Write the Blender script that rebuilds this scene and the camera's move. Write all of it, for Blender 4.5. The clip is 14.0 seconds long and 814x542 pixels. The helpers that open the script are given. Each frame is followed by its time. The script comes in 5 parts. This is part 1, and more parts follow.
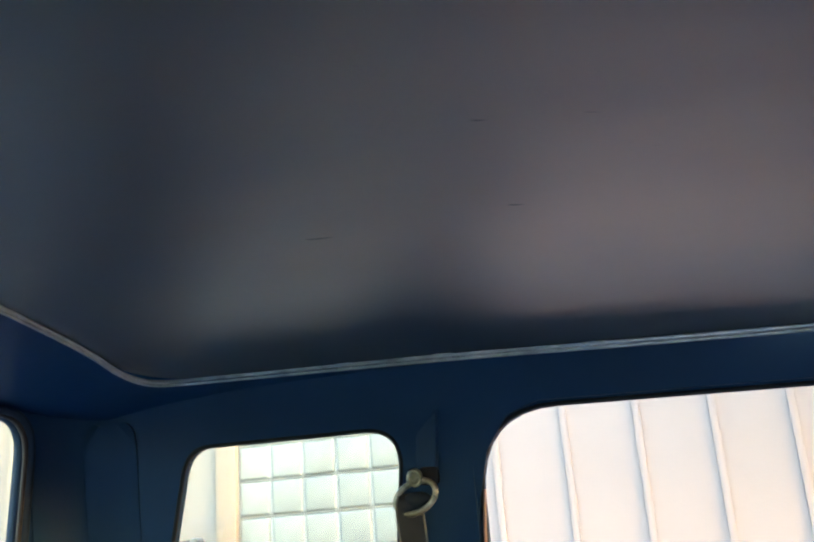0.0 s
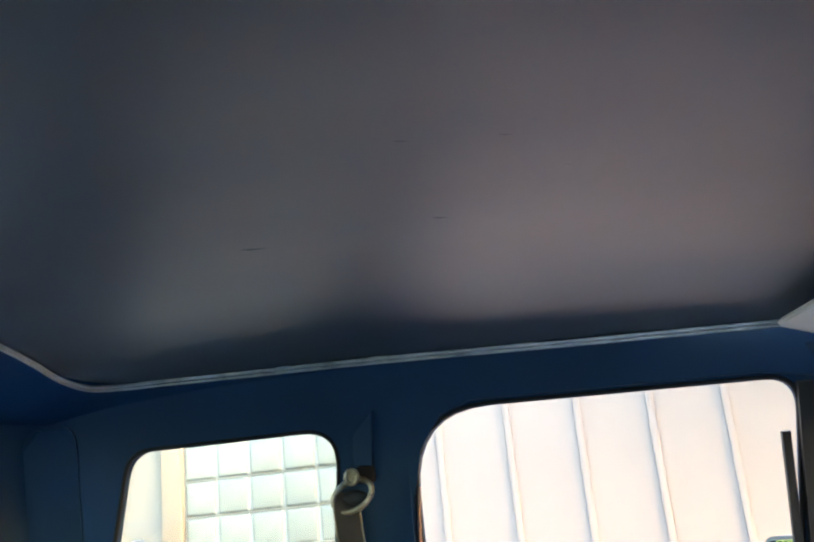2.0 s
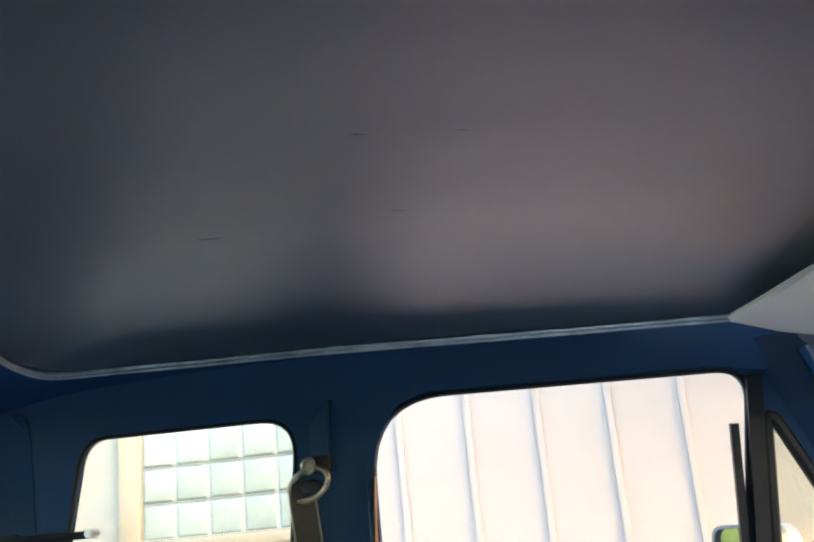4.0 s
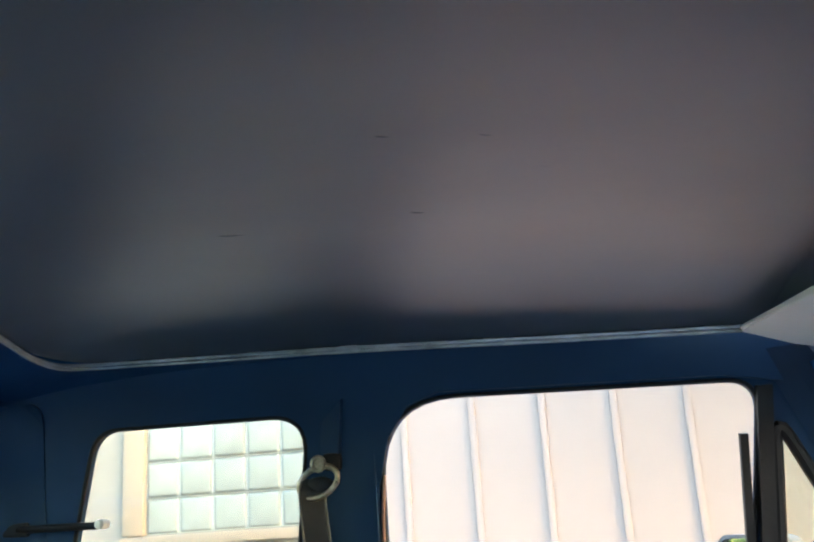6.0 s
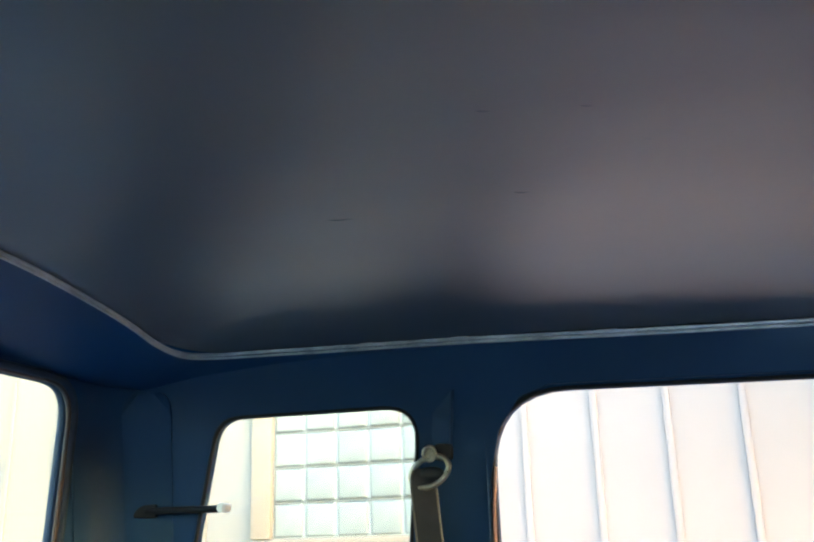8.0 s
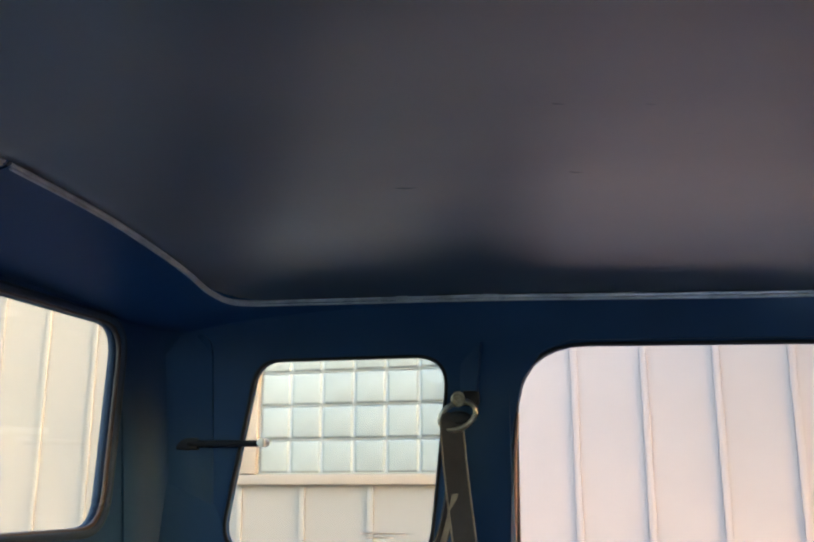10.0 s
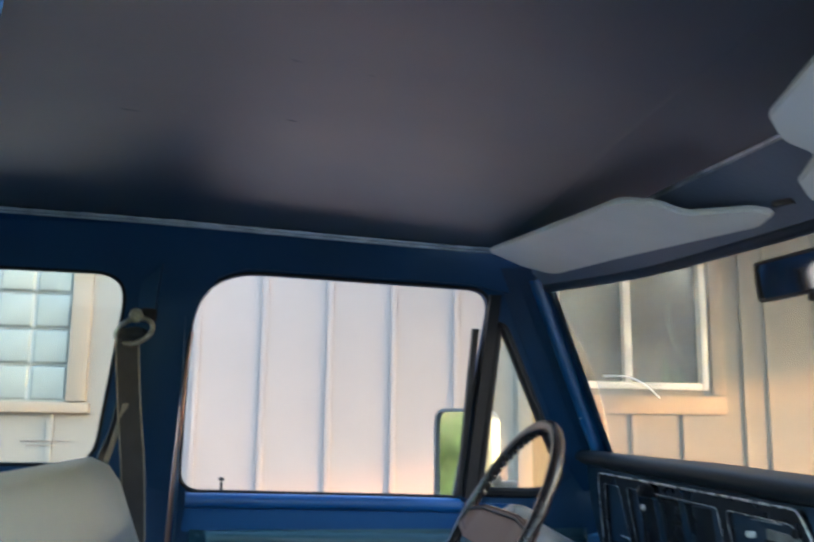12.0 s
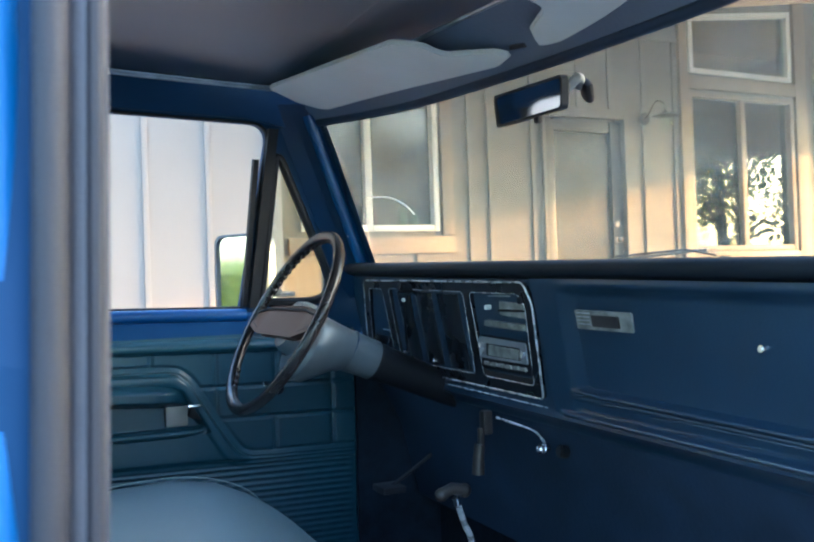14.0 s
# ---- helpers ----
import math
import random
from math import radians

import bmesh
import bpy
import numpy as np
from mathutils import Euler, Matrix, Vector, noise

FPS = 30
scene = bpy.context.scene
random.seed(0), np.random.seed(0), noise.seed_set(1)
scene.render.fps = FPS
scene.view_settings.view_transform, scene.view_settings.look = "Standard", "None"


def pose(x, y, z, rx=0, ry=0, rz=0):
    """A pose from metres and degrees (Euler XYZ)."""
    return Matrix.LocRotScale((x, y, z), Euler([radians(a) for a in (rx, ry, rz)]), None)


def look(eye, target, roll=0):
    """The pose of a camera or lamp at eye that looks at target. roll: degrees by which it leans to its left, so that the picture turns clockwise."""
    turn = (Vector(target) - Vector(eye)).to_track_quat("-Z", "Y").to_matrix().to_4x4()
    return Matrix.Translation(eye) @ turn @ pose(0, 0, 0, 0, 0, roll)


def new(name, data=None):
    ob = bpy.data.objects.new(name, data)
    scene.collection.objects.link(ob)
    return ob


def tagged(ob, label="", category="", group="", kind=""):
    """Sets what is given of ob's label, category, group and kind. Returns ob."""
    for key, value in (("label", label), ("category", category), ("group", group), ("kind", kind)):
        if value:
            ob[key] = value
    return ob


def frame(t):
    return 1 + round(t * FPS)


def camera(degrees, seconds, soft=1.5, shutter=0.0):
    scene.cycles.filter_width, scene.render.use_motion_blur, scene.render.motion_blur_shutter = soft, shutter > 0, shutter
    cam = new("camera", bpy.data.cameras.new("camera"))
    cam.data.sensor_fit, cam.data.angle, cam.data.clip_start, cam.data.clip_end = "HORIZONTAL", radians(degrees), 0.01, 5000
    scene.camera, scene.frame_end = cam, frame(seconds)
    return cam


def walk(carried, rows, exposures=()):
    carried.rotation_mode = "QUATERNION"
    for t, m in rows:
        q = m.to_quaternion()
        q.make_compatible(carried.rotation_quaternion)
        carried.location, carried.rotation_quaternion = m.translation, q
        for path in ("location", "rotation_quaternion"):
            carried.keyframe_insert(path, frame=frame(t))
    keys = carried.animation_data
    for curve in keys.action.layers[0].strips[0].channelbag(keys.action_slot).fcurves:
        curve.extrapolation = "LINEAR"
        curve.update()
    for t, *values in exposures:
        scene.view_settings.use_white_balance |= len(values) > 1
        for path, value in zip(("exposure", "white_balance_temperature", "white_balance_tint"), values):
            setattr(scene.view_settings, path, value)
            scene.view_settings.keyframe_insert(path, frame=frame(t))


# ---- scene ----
cam = camera(48.8, 14.0, soft=2.2, shutter=0.3)
PATH = [
    (0, (0.403, -0.744, 1.491), (-0.099, 1.102, 2.074), -4.3),
    (0.5, (0.412, -0.791, 1.489), (-0.075, 1.062, 2.062), -5.3),
    (1, (0.419, -0.799, 1.495), (-0.048, 1.058, 2.074), -5.4),
    (1.5, (0.429, -0.799, 1.492), (0.001, 1.067, 2.068), -5.3),
    (2, (0.44, -0.789, 1.491), (0.046, 1.088, 2.055), -5.6),
    (2.5, (0.443, -0.796, 1.492), (0.087, 1.094, 2.041), -6.0),
    (5, (0.452, -0.795, 1.496), (0.141, 1.109, 2.025), -5.3),
    (5.5, (0.45, -0.801, 1.498), (0.131, 1.1, 2.032), -4.8),
    (6, (0.438, -0.808, 1.492), (0.105, 1.09, 2.027), -3.8),
    (6.5, (0.445, -0.82, 1.5), (0.077, 1.054, 2.094), -3.5),
    (7, (0.437, -0.825, 1.503), (0.027, 1.014, 2.174), -3.1),
    (7.5, (0.439, -0.843, 1.477), (-0.06, 0.984, 2.119), -2.9),
    (8, (0.46, -0.801, 1.441), (-0.137, 1.015, 2.029), -1.6),
    (8.2, (0.453, -0.812, 1.441), (-0.157, 1.003, 2.019), -1.4),
    (10.3, (0.37, -0.98, 1.434), (-0.166, 0.895, 1.877), -0.0),
    (10.5, (0.367, -0.986, 1.434), (-0.189, 0.886, 1.864), -0.2),
    (11, (0.34, -1.013, 1.422), (-0.123, 0.889, 1.83), -0.4),
    (11.5, (0.276, -1.053, 1.415), (0.277, 0.911, 1.791), -0.7),
    (12, (0.239, -1.149, 1.375), (0.556, 0.795, 1.723), 0.7),
    (12.5, (0.239, -1.314, 1.316), (0.747, 0.611, 1.506), 0.8),
    (13, (0.253, -1.416, 1.29), (0.875, 0.483, 1.381), -1.4),
    (13.5, (0.215, -1.418, 1.29), (0.936, 0.446, 1.356), -0.8),
    (14, (0.068, -1.369, 1.284), (0.945, 0.429, 1.307), -1.9),
]
EXPOSURES = [(0.0, 3.0, 5550, 11), (2.5, 3.1, 5550, 11), (5.0, 3.05, 5550, 11), (6.0, 3.0, 5550, 11), (6.5, 3.05, 5550, 12), (7.0, 3.2, 5450, 10), (7.5, 3.2, 5400, 9), (8.2, 3.1, 5450, 10), (10.3, 2.52, 5600, 19), (11.0, 2.42, 5100, 15), (12.5, 2.63, 5120, 12), (13.6, 2.83, 5080, 12), (14.0, 2.79, 4800, 6.5)]
walk(cam, [(t, look(eye, target, roll)) for t, eye, target, roll in PATH], EXPOSURES)

# ---- light ----
SUN_UP, SUN_SIDE = radians(9.0), radians(65.0)
world = bpy.data.worlds.new("sky")
scene.world = world
world.use_nodes = True
wn = world.node_tree.nodes
sky = wn.new("ShaderNodeTexSky")
sky.sky_type = "NISHITA"
sky.sun_disc = False
sky.dust_density, sky.ozone_density = 4.0, 0.4
sky.sun_elevation = SUN_UP
sky.sun_rotation = radians(180.0) - SUN_SIDE
wn["Background"].inputs["Strength"].default_value = 0.42
world.node_tree.links.new(sky.outputs[0], wn["Background"].inputs["Color"])
sun = new("sun", bpy.data.lights.new("sun", "SUN"))
sun.data.energy, sun.data.angle, sun.data.color = 3.2, radians(1.3), (1.0, 0.34, 0.05)
sun.matrix_world = look((0, 0, 0), (-math.sin(SUN_SIDE) * math.cos(SUN_UP), math.cos(SUN_SIDE) * math.cos(SUN_UP), -math.sin(SUN_UP)))


# ---- materials ----
def material(name, color, rough=0.6, metal=0.0, vary=0.12, scale=8.0, bump=0.05, grain=120.0, coat=0.0, spec=0.5, speck=0.0):
    """A painted, moulded or woven surface with stains at one scale and grain at another."""
    m = bpy.data.materials.new(name)
    m.use_nodes = True
    nt = m.node_tree
    nodes, links = nt.nodes, nt.links
    b = nodes["Principled BSDF"]
    tc = nodes.new("ShaderNodeTexCoord")
    geo = nodes.new("ShaderNodeNewGeometry")
    big = nodes.new("ShaderNodeTexNoise")
    big.inputs["Scale"].default_value, big.inputs["Detail"].default_value = scale, 5.0
    fine = nodes.new("ShaderNodeTexNoise")
    fine.inputs["Scale"].default_value, fine.inputs["Detail"].default_value = grain, 3.0
    for n in (big, fine):
        links.new(tc.outputs["Object"], n.inputs["Vector"])
    ramp = nodes.new("ShaderNodeMapRange")
    ramp.inputs["From Min"].default_value, ramp.inputs["From Max"].default_value = 0.3, 0.7
    ramp.inputs["To Min"].default_value, ramp.inputs["To Max"].default_value = 1.0 - vary, 1.0 + vary
    links.new(big.outputs["Fac"], ramp.inputs["Value"])
    tint = nodes.new("ShaderNodeMix")
    tint.data_type, tint.blend_type = "RGBA", "MULTIPLY"
    tint.inputs["Factor"].default_value = 1.0
    tint.inputs["A"].default_value = (*color, 1.0)
    links.new(ramp.outputs["Result"], tint.inputs["B"])
    info = nodes.new("ShaderNodeObjectInfo")
    each = nodes.new("ShaderNodeMapRange")
    each.inputs["To Min"].default_value, each.inputs["To Max"].default_value = 1.0 - speck, 1.0 + speck
    links.new(info.outputs["Random"], each.inputs["Value"])
    tint2 = nodes.new("ShaderNodeMix")
    tint2.data_type, tint2.blend_type = "RGBA", "MULTIPLY"
    tint2.inputs["Factor"].default_value = 1.0
    links.new(tint.outputs["Result"], tint2.inputs["A"])
    links.new(each.outputs["Result"], tint2.inputs["B"])
    links.new(tint2.outputs["Result"], b.inputs["Base Color"])
    rr = nodes.new("ShaderNodeMapRange")
    rr.inputs["To Min"].default_value, rr.inputs["To Max"].default_value = max(0.02, rough - 0.08), min(1.0, rough + 0.08)
    links.new(big.outputs["Fac"], rr.inputs["Value"])
    links.new(rr.outputs["Result"], b.inputs["Roughness"])
    b.inputs["Metallic"].default_value = metal
    b.inputs["Coat Weight"].default_value = coat
    b.inputs["Coat Roughness"].default_value = 0.08
    b.inputs["Specular IOR Level"].default_value = spec
    if bump:
        bp = nodes.new("ShaderNodeBump")
        bp.inputs["Strength"].default_value, bp.inputs["Distance"].default_value = bump, 0.004
        links.new(fine.outputs["Fac"], bp.inputs["Height"])
        links.new(bp.outputs["Normal"], b.inputs["Normal"])
    return m


def glass_material(name, tint, rough=0.0, strength=1.0, least=0.035, dust=0.0):
    """Sheet glass: clear through, with a Fresnel gloss."""
    m = bpy.data.materials.new(name)
    m.use_nodes = True
    nt = m.node_tree
    nt.nodes.remove(nt.nodes["Principled BSDF"])
    out = nt.nodes["Material Output"]
    clear, gloss, mix, fr, pw, mr = (nt.nodes.new(k) for k in ("ShaderNodeBsdfTransparent", "ShaderNodeBsdfGlossy", "ShaderNodeMixShader", "ShaderNodeLayerWeight", "ShaderNodeMath", "ShaderNodeMapRange"))
    clear.inputs["Color"].default_value = (*tint, 1.0)
    gloss.inputs["Roughness"].default_value = rough
    gloss.inputs["Color"].default_value = (strength, strength, strength, 1.0)
    fr.inputs["Blend"].default_value = 0.5
    pw.operation = "POWER"
    pw.inputs[1].default_value = 5.0
    mr.inputs["To Min"].default_value, mr.inputs["To Max"].default_value = least, 0.9
    nt.links.new(fr.outputs["Facing"], pw.inputs[0])
    nt.links.new(pw.outputs[0], mr.inputs["Value"])
    nt.links.new(mr.outputs["Result"], mix.inputs["Fac"])
    nt.links.new(clear.outputs[0], mix.inputs[1])
    nt.links.new(gloss.outputs[0], mix.inputs[2])
    last = mix
    if dust:
        film, over, spots, amount = (nt.nodes.new(k) for k in ("ShaderNodeBsdfDiffuse", "ShaderNodeMixShader", "ShaderNodeTexNoise", "ShaderNodeMapRange"))
        film.inputs["Color"].default_value = (0.75, 0.74, 0.70, 1.0)
        spots.inputs["Scale"].default_value, spots.inputs["Detail"].default_value = 5.0, 6.0
        amount.inputs["From Min"].default_value, amount.inputs["From Max"].default_value = 0.3, 0.7
        amount.inputs["To Min"].default_value, amount.inputs["To Max"].default_value = dust * 0.5, dust * 1.5
        nt.links.new(spots.outputs["Fac"], amount.inputs["Value"])
        nt.links.new(amount.outputs["Result"], over.inputs["Fac"])
        nt.links.new(mix.outputs[0], over.inputs[1])
        nt.links.new(film.outputs[0], over.inputs[2])
        last = over
    nt.links.new(last.outputs[0], out.inputs["Surface"])
    return m


BLUE = material("blue_paint", (0.026, 0.125, 0.34), 0.46, vary=0.06, scale=3.0, bump=0.02, grain=60, spec=0.35)
BLUE_MID = material("deep_blue_paint", (0.006, 0.042, 0.20), 0.42, vary=0.08, scale=4.0, bump=0.03, grain=90, spec=0.2)
# sill blue brightened for the lit top of the sill
RAIL = material("lit_sill_paint", (0.008, 0.052, 0.200), 0.34, vary=0.10, scale=6.0, bump=0.04, grain=90)
# brighter copy of the post's blue, laid along its edge as a highlight
STRIPE = material("post_highlight_paint", (0.014, 0.070, 0.220), 0.20, vary=0.12, scale=12.0, bump=0.06, grain=90, spec=0.8)
HEADER = material("header_vinyl", (0.085, 0.105, 0.170), 0.5, vary=0.15, scale=7.0, bump=0.12, grain=120, spec=0.7)
HEADER.node_tree.nodes["Principled BSDF"].inputs["Sheen Weight"].default_value = 0.3
# the post's blue paint, darkened for its unlit face
POSTBLUE = material("shaded_post_paint", (0.0065, 0.026, 0.078), 0.32, vary=0.10, scale=9.0, bump=0.05, grain=90, spec=0.2)
# sill blue again, darkened below where the sill falls into shade
BLUE_BAND = material("shaded_sill_paint", (0.0055, 0.040, 0.150), 0.48, vary=0.08, scale=4.0, bump=0.03, grain=90, spec=0.12)
# the outer blue paint again, with the cab's shade put into its colour
BLUE_IN = material("shaded_cab_paint", (0.0125, 0.041, 0.108), 0.52, vary=0.10, scale=4.0, bump=0.05, grain=90, spec=0.15)
TEAL = material("teal_vinyl", (0.0130, 0.049, 0.081), 0.34, vary=0.06, scale=9.0, bump=0.05, grain=260, spec=0.55)
NAVY = material("navy_vinyl", (0.0145, 0.0310, 0.058), 0.33, vary=0.18, scale=7.0, bump=0.10, grain=240, spec=0.60)
PAD = material("dark_pad_vinyl", (0.0095, 0.0125, 0.018), 0.50, vary=0.2, scale=9.0, bump=0.12, grain=240, spec=0.3)
LINER = material("headliner_vinyl", (0.012, 0.022, 0.042), 0.50, vary=0.12, scale=5.0, bump=0.06, grain=40, spec=0.6, coat=1.0)
# the liner's drawn grain spreads its gloss along the cab
grain = LINER.node_tree.nodes.new("ShaderNodeCombineXYZ")
grain.inputs["X"].default_value = 1.0
LINER.node_tree.links.new(grain.outputs[0], LINER.node_tree.nodes["Principled BSDF"].inputs["Tangent"])
LINER.node_tree.nodes["Principled BSDF"].inputs["Anisotropic"].default_value = 1.0
LINER.node_tree.nodes["Principled BSDF"].inputs["IOR"].default_value = 1.55
LINER.node_tree.nodes["Principled BSDF"].inputs["Coat Roughness"].default_value = 0.52
LINER.node_tree.nodes["Principled BSDF"].inputs["Coat IOR"].default_value = 1.6
LINER.node_tree.nodes["Principled BSDF"].inputs["Coat Weight"].default_value = 1.0
LINER.node_tree.nodes["Principled BSDF"].inputs["Specular Tint"].default_value = (0.68, 0.83, 1.0, 1.0)
LINER.node_tree.nodes["Principled BSDF"].inputs["Sheen Weight"].default_value = 1.0
LINER.node_tree.nodes["Principled BSDF"].inputs["Sheen Tint"].default_value = (0.74, 0.88, 1.0, 1.0)
LINER.node_tree.nodes["Principled BSDF"].inputs["Sheen Roughness"].default_value = 0.25
BLACK = material("black_rubber", (0.008, 0.009, 0.013), 0.6, vary=0.2, scale=12.0, bump=0.1, spec=0.3)
GASKET = material("grey_weatherstrip", (0.052, 0.053, 0.068), 0.6, vary=0.15, scale=14.0, bump=0.15)
GASKET_DARK = material("dark_weatherstrip", (0.018, 0.017, 0.024), 0.65, vary=0.15, scale=14.0, bump=0.15)
KNOB = material("worn_knob", (0.040, 0.033, 0.031), 0.40, vary=0.2, scale=30.0)
EDGE = material("pinkish_door_seal", (0.33, 0.185, 0.15), 0.6, vary=0.15, scale=14.0, bump=0.1)
BELT_EDGE = material("pale_belt_edge", (0.105, 0.108, 0.106), 0.7, vary=0.25, scale=30.0, bump=0.2)
BROWN = material("brown_seal", (0.06, 0.038, 0.032), 0.6, vary=0.2, scale=12.0)
TARNISH = material("tarnished_metal", (0.30, 0.28, 0.24), 0.30, 0.8, vary=0.45, scale=60.0, bump=0.15)
CHROME = material("chrome", (0.75, 0.75, 0.76), 0.14, 1.0, vary=0.08, scale=20.0, bump=0.02)
TRIM = material("welt_strip", (0.42, 0.43, 0.46), 0.35, 0.5, vary=0.35, scale=25.0, bump=0.1)
VISOR = material("visor_vinyl", (0.80, 0.75, 0.70), 0.6, vary=0.06, scale=6.0, bump=0.12, grain=300)
SEAT = material("seat_vinyl", (0.180, 0.232, 0.258), 0.38, vary=0.05, scale=5.0, bump=0.03, grain=180)
BELT = material("belt_webbing", (0.0145, 0.019, 0.026), 0.6, vary=0.25, scale=20.0, bump=0.25, grain=500, spec=0.3)
SILVER = material("silver_trim", (0.42, 0.42, 0.44), 0.35, 0.6, vary=0.10, scale=15.0)
PEWTER = material("column_paint", (0.100, 0.114, 0.128), 0.34, 0.1, vary=0.08, scale=8.0, bump=0.05)
LIP = material("lip_highlight", (0.10, 0.12, 0.15), 0.24, vary=0.15, scale=9.0, bump=0.10, grain=240)
# matt navy put in as the shade under the dash; some seals share it
UNDER = material("dash_shade_and_seal", (0.017, 0.031, 0.060), 0.70, vary=0.25, scale=8.0, bump=0.2, grain=120, spec=0.4)
BEZEL = material("worn_bezel_line", (0.52, 0.52, 0.53), 0.28, 0.5, vary=0.22, scale=40.0, bump=0.1)
STEEL = material("pale_bed_bounce", (0.50, 0.51, 0.52), 0.45, 0.2, vary=0.25, scale=6.0, bump=0.15)
RIM = material("wheel_rim_plastic", (0.015, 0.0135, 0.0145), 0.24, vary=0.30, scale=25.0, bump=0.06)
PULL = material("grey_pull_plate", (0.19, 0.187, 0.185), 0.4, vary=0.15, scale=20.0)
HORN = material("horn_pad", (0.095, 0.048, 0.034), 0.36, vary=0.12, scale=10.0, bump=0.08, spec=0.10)
FACE = material("dial_face", (0.010, 0.011, 0.014), 0.28, vary=0.25, scale=18.0, bump=0.02)
PLATE = material("grey_faceplate", (0.23, 0.225, 0.21), 0.38, 0.1, vary=0.45, scale=45.0)
CARPET = material("dark_carpet", (0.011, 0.017, 0.030), 0.95, vary=0.3, scale=30.0, bump=0.5, grain=300, spec=0.2)
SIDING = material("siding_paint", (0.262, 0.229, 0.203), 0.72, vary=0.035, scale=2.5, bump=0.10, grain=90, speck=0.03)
TRIMWOOD = material("tan_trim_paint", (0.30, 0.23, 0.175), 0.65, vary=0.06, scale=5.0, bump=0.1)
# same siding as the near wall, greyed in colour for the porch's shade
SIDING_FAR = material("shaded_siding_paint", (0.156, 0.150, 0.138), 0.7, vary=0.05, scale=2.5, bump=0.10, grain=90, speck=0.03)
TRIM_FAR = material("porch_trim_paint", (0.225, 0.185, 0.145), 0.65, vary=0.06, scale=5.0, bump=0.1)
WHITE = material("white_frame", (0.62, 0.62, 0.60), 0.45, vary=0.04, scale=6.0, bump=0.03)
# battens take the porch siding's shaded tone
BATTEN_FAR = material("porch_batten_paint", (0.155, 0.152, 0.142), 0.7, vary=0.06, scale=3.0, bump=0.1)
SLAT = material("grey_blind", (0.050, 0.053, 0.056), 0.6, vary=0.08, scale=6.0, bump=0.03)
DOORM = material("grey_door_paint", (0.058, 0.063, 0.070), 0.45, vary=0.10, scale=6.0, bump=0.05)
BLOCK = material("glass_block", (0.275, 0.280, 0.266), 0.16, vary=0.10, scale=9.0, bump=0.35, grain=26, speck=0.05)
MORTAR = material("white_mortar", (0.37, 0.365, 0.345), 0.7, vary=0.05, scale=30.0, bump=0.1)
WOOD = material("porch_ceiling_wood", (0.82, 0.65, 0.44), 0.55, vary=0.18, scale=5.0, bump=0.12, grain=70, speck=0.10)
DECK = material("deck_wood", (0.22, 0.165, 0.115), 0.7, vary=0.15, scale=4.0, bump=0.15, grain=60)
# colour of the added porch sun blocker, brown for the panes' reflections
BLOCKER = material("blocker_brown", (0.40, 0.26, 0.14), 0.7, vary=0.2, scale=1.2, bump=0.15, grain=30)
JOINT = material("grey_joint", (0.12, 0.125, 0.12), 0.7, vary=0.1, scale=20.0)
PLAIN = material("plain_wall", (0.40, 0.38, 0.35), 0.8, vary=0.08, scale=1.5, bump=0.1)
# room walls darkened in colour so the panes show an unlit room
ROOM = material("darkened_room_wall", (0.10, 0.095, 0.085), 0.8, vary=0.2, scale=2.0)
GRAVEL = material("worn_concrete", (0.30, 0.285, 0.265), 0.95, vary=0.25, scale=6.0, bump=0.6, grain=50)
ASPHALT = material("dark_asphalt", (0.066, 0.069, 0.076), 0.95, vary=0.25, scale=6.0, bump=0.6, grain=50)
PALE_GRAVEL = material("pale_gravel", (0.50, 0.48, 0.46), 0.95, vary=0.25, scale=14.0, bump=0.6, grain=60)
GRASS = material("lawn", (0.075, 0.12, 0.025), 0.9, vary=0.35, scale=0.6, bump=0.5, grain=40)
BARK = material("bark", (0.12, 0.09, 0.065), 0.9, vary=0.3, scale=12.0, bump=0.6, grain=40)
LEAF = material("leaf", (0.095, 0.145, 0.040), 0.55, vary=0.35, scale=1.2, bump=0.0)
# each leaf has its own shade of green
leaf_nodes, leaf_links = LEAF.node_tree.nodes, LEAF.node_tree.links
island, shade, leaf_mix = leaf_nodes.new("ShaderNodeNewGeometry"), leaf_nodes.new("ShaderNodeMapRange"), leaf_nodes.new("ShaderNodeMix")
shade.inputs["To Min"].default_value, shade.inputs["To Max"].default_value = 0.18, 1.7
leaf_mix.data_type, leaf_mix.blend_type = "RGBA", "MULTIPLY"
leaf_mix.inputs["Factor"].default_value = 1.0
leaf_links.new(island.outputs["Random Per Island"], shade.inputs["Value"])
leaf_links.new(leaf_nodes["Principled BSDF"].inputs["Base Color"].links[0].from_socket, leaf_mix.inputs["A"])
leaf_links.new(shade.outputs["Result"], leaf_mix.inputs["B"])
leaf_links.new(leaf_mix.outputs["Result"], leaf_nodes["Principled BSDF"].inputs["Base Color"])
GLASS = glass_material("clear_glass", (0.90, 0.95, 0.92))
GLASS_DUSTY = glass_material("dusty_glass", (0.92, 0.95, 0.93), dust=0.15)
GLASS_TINT = glass_material("tinted_glass", (0.88, 0.92, 0.86))
GLASS_SCREENED = glass_material("screened_glass", (0.62, 0.65, 0.63), least=0.022, dust=0.10)
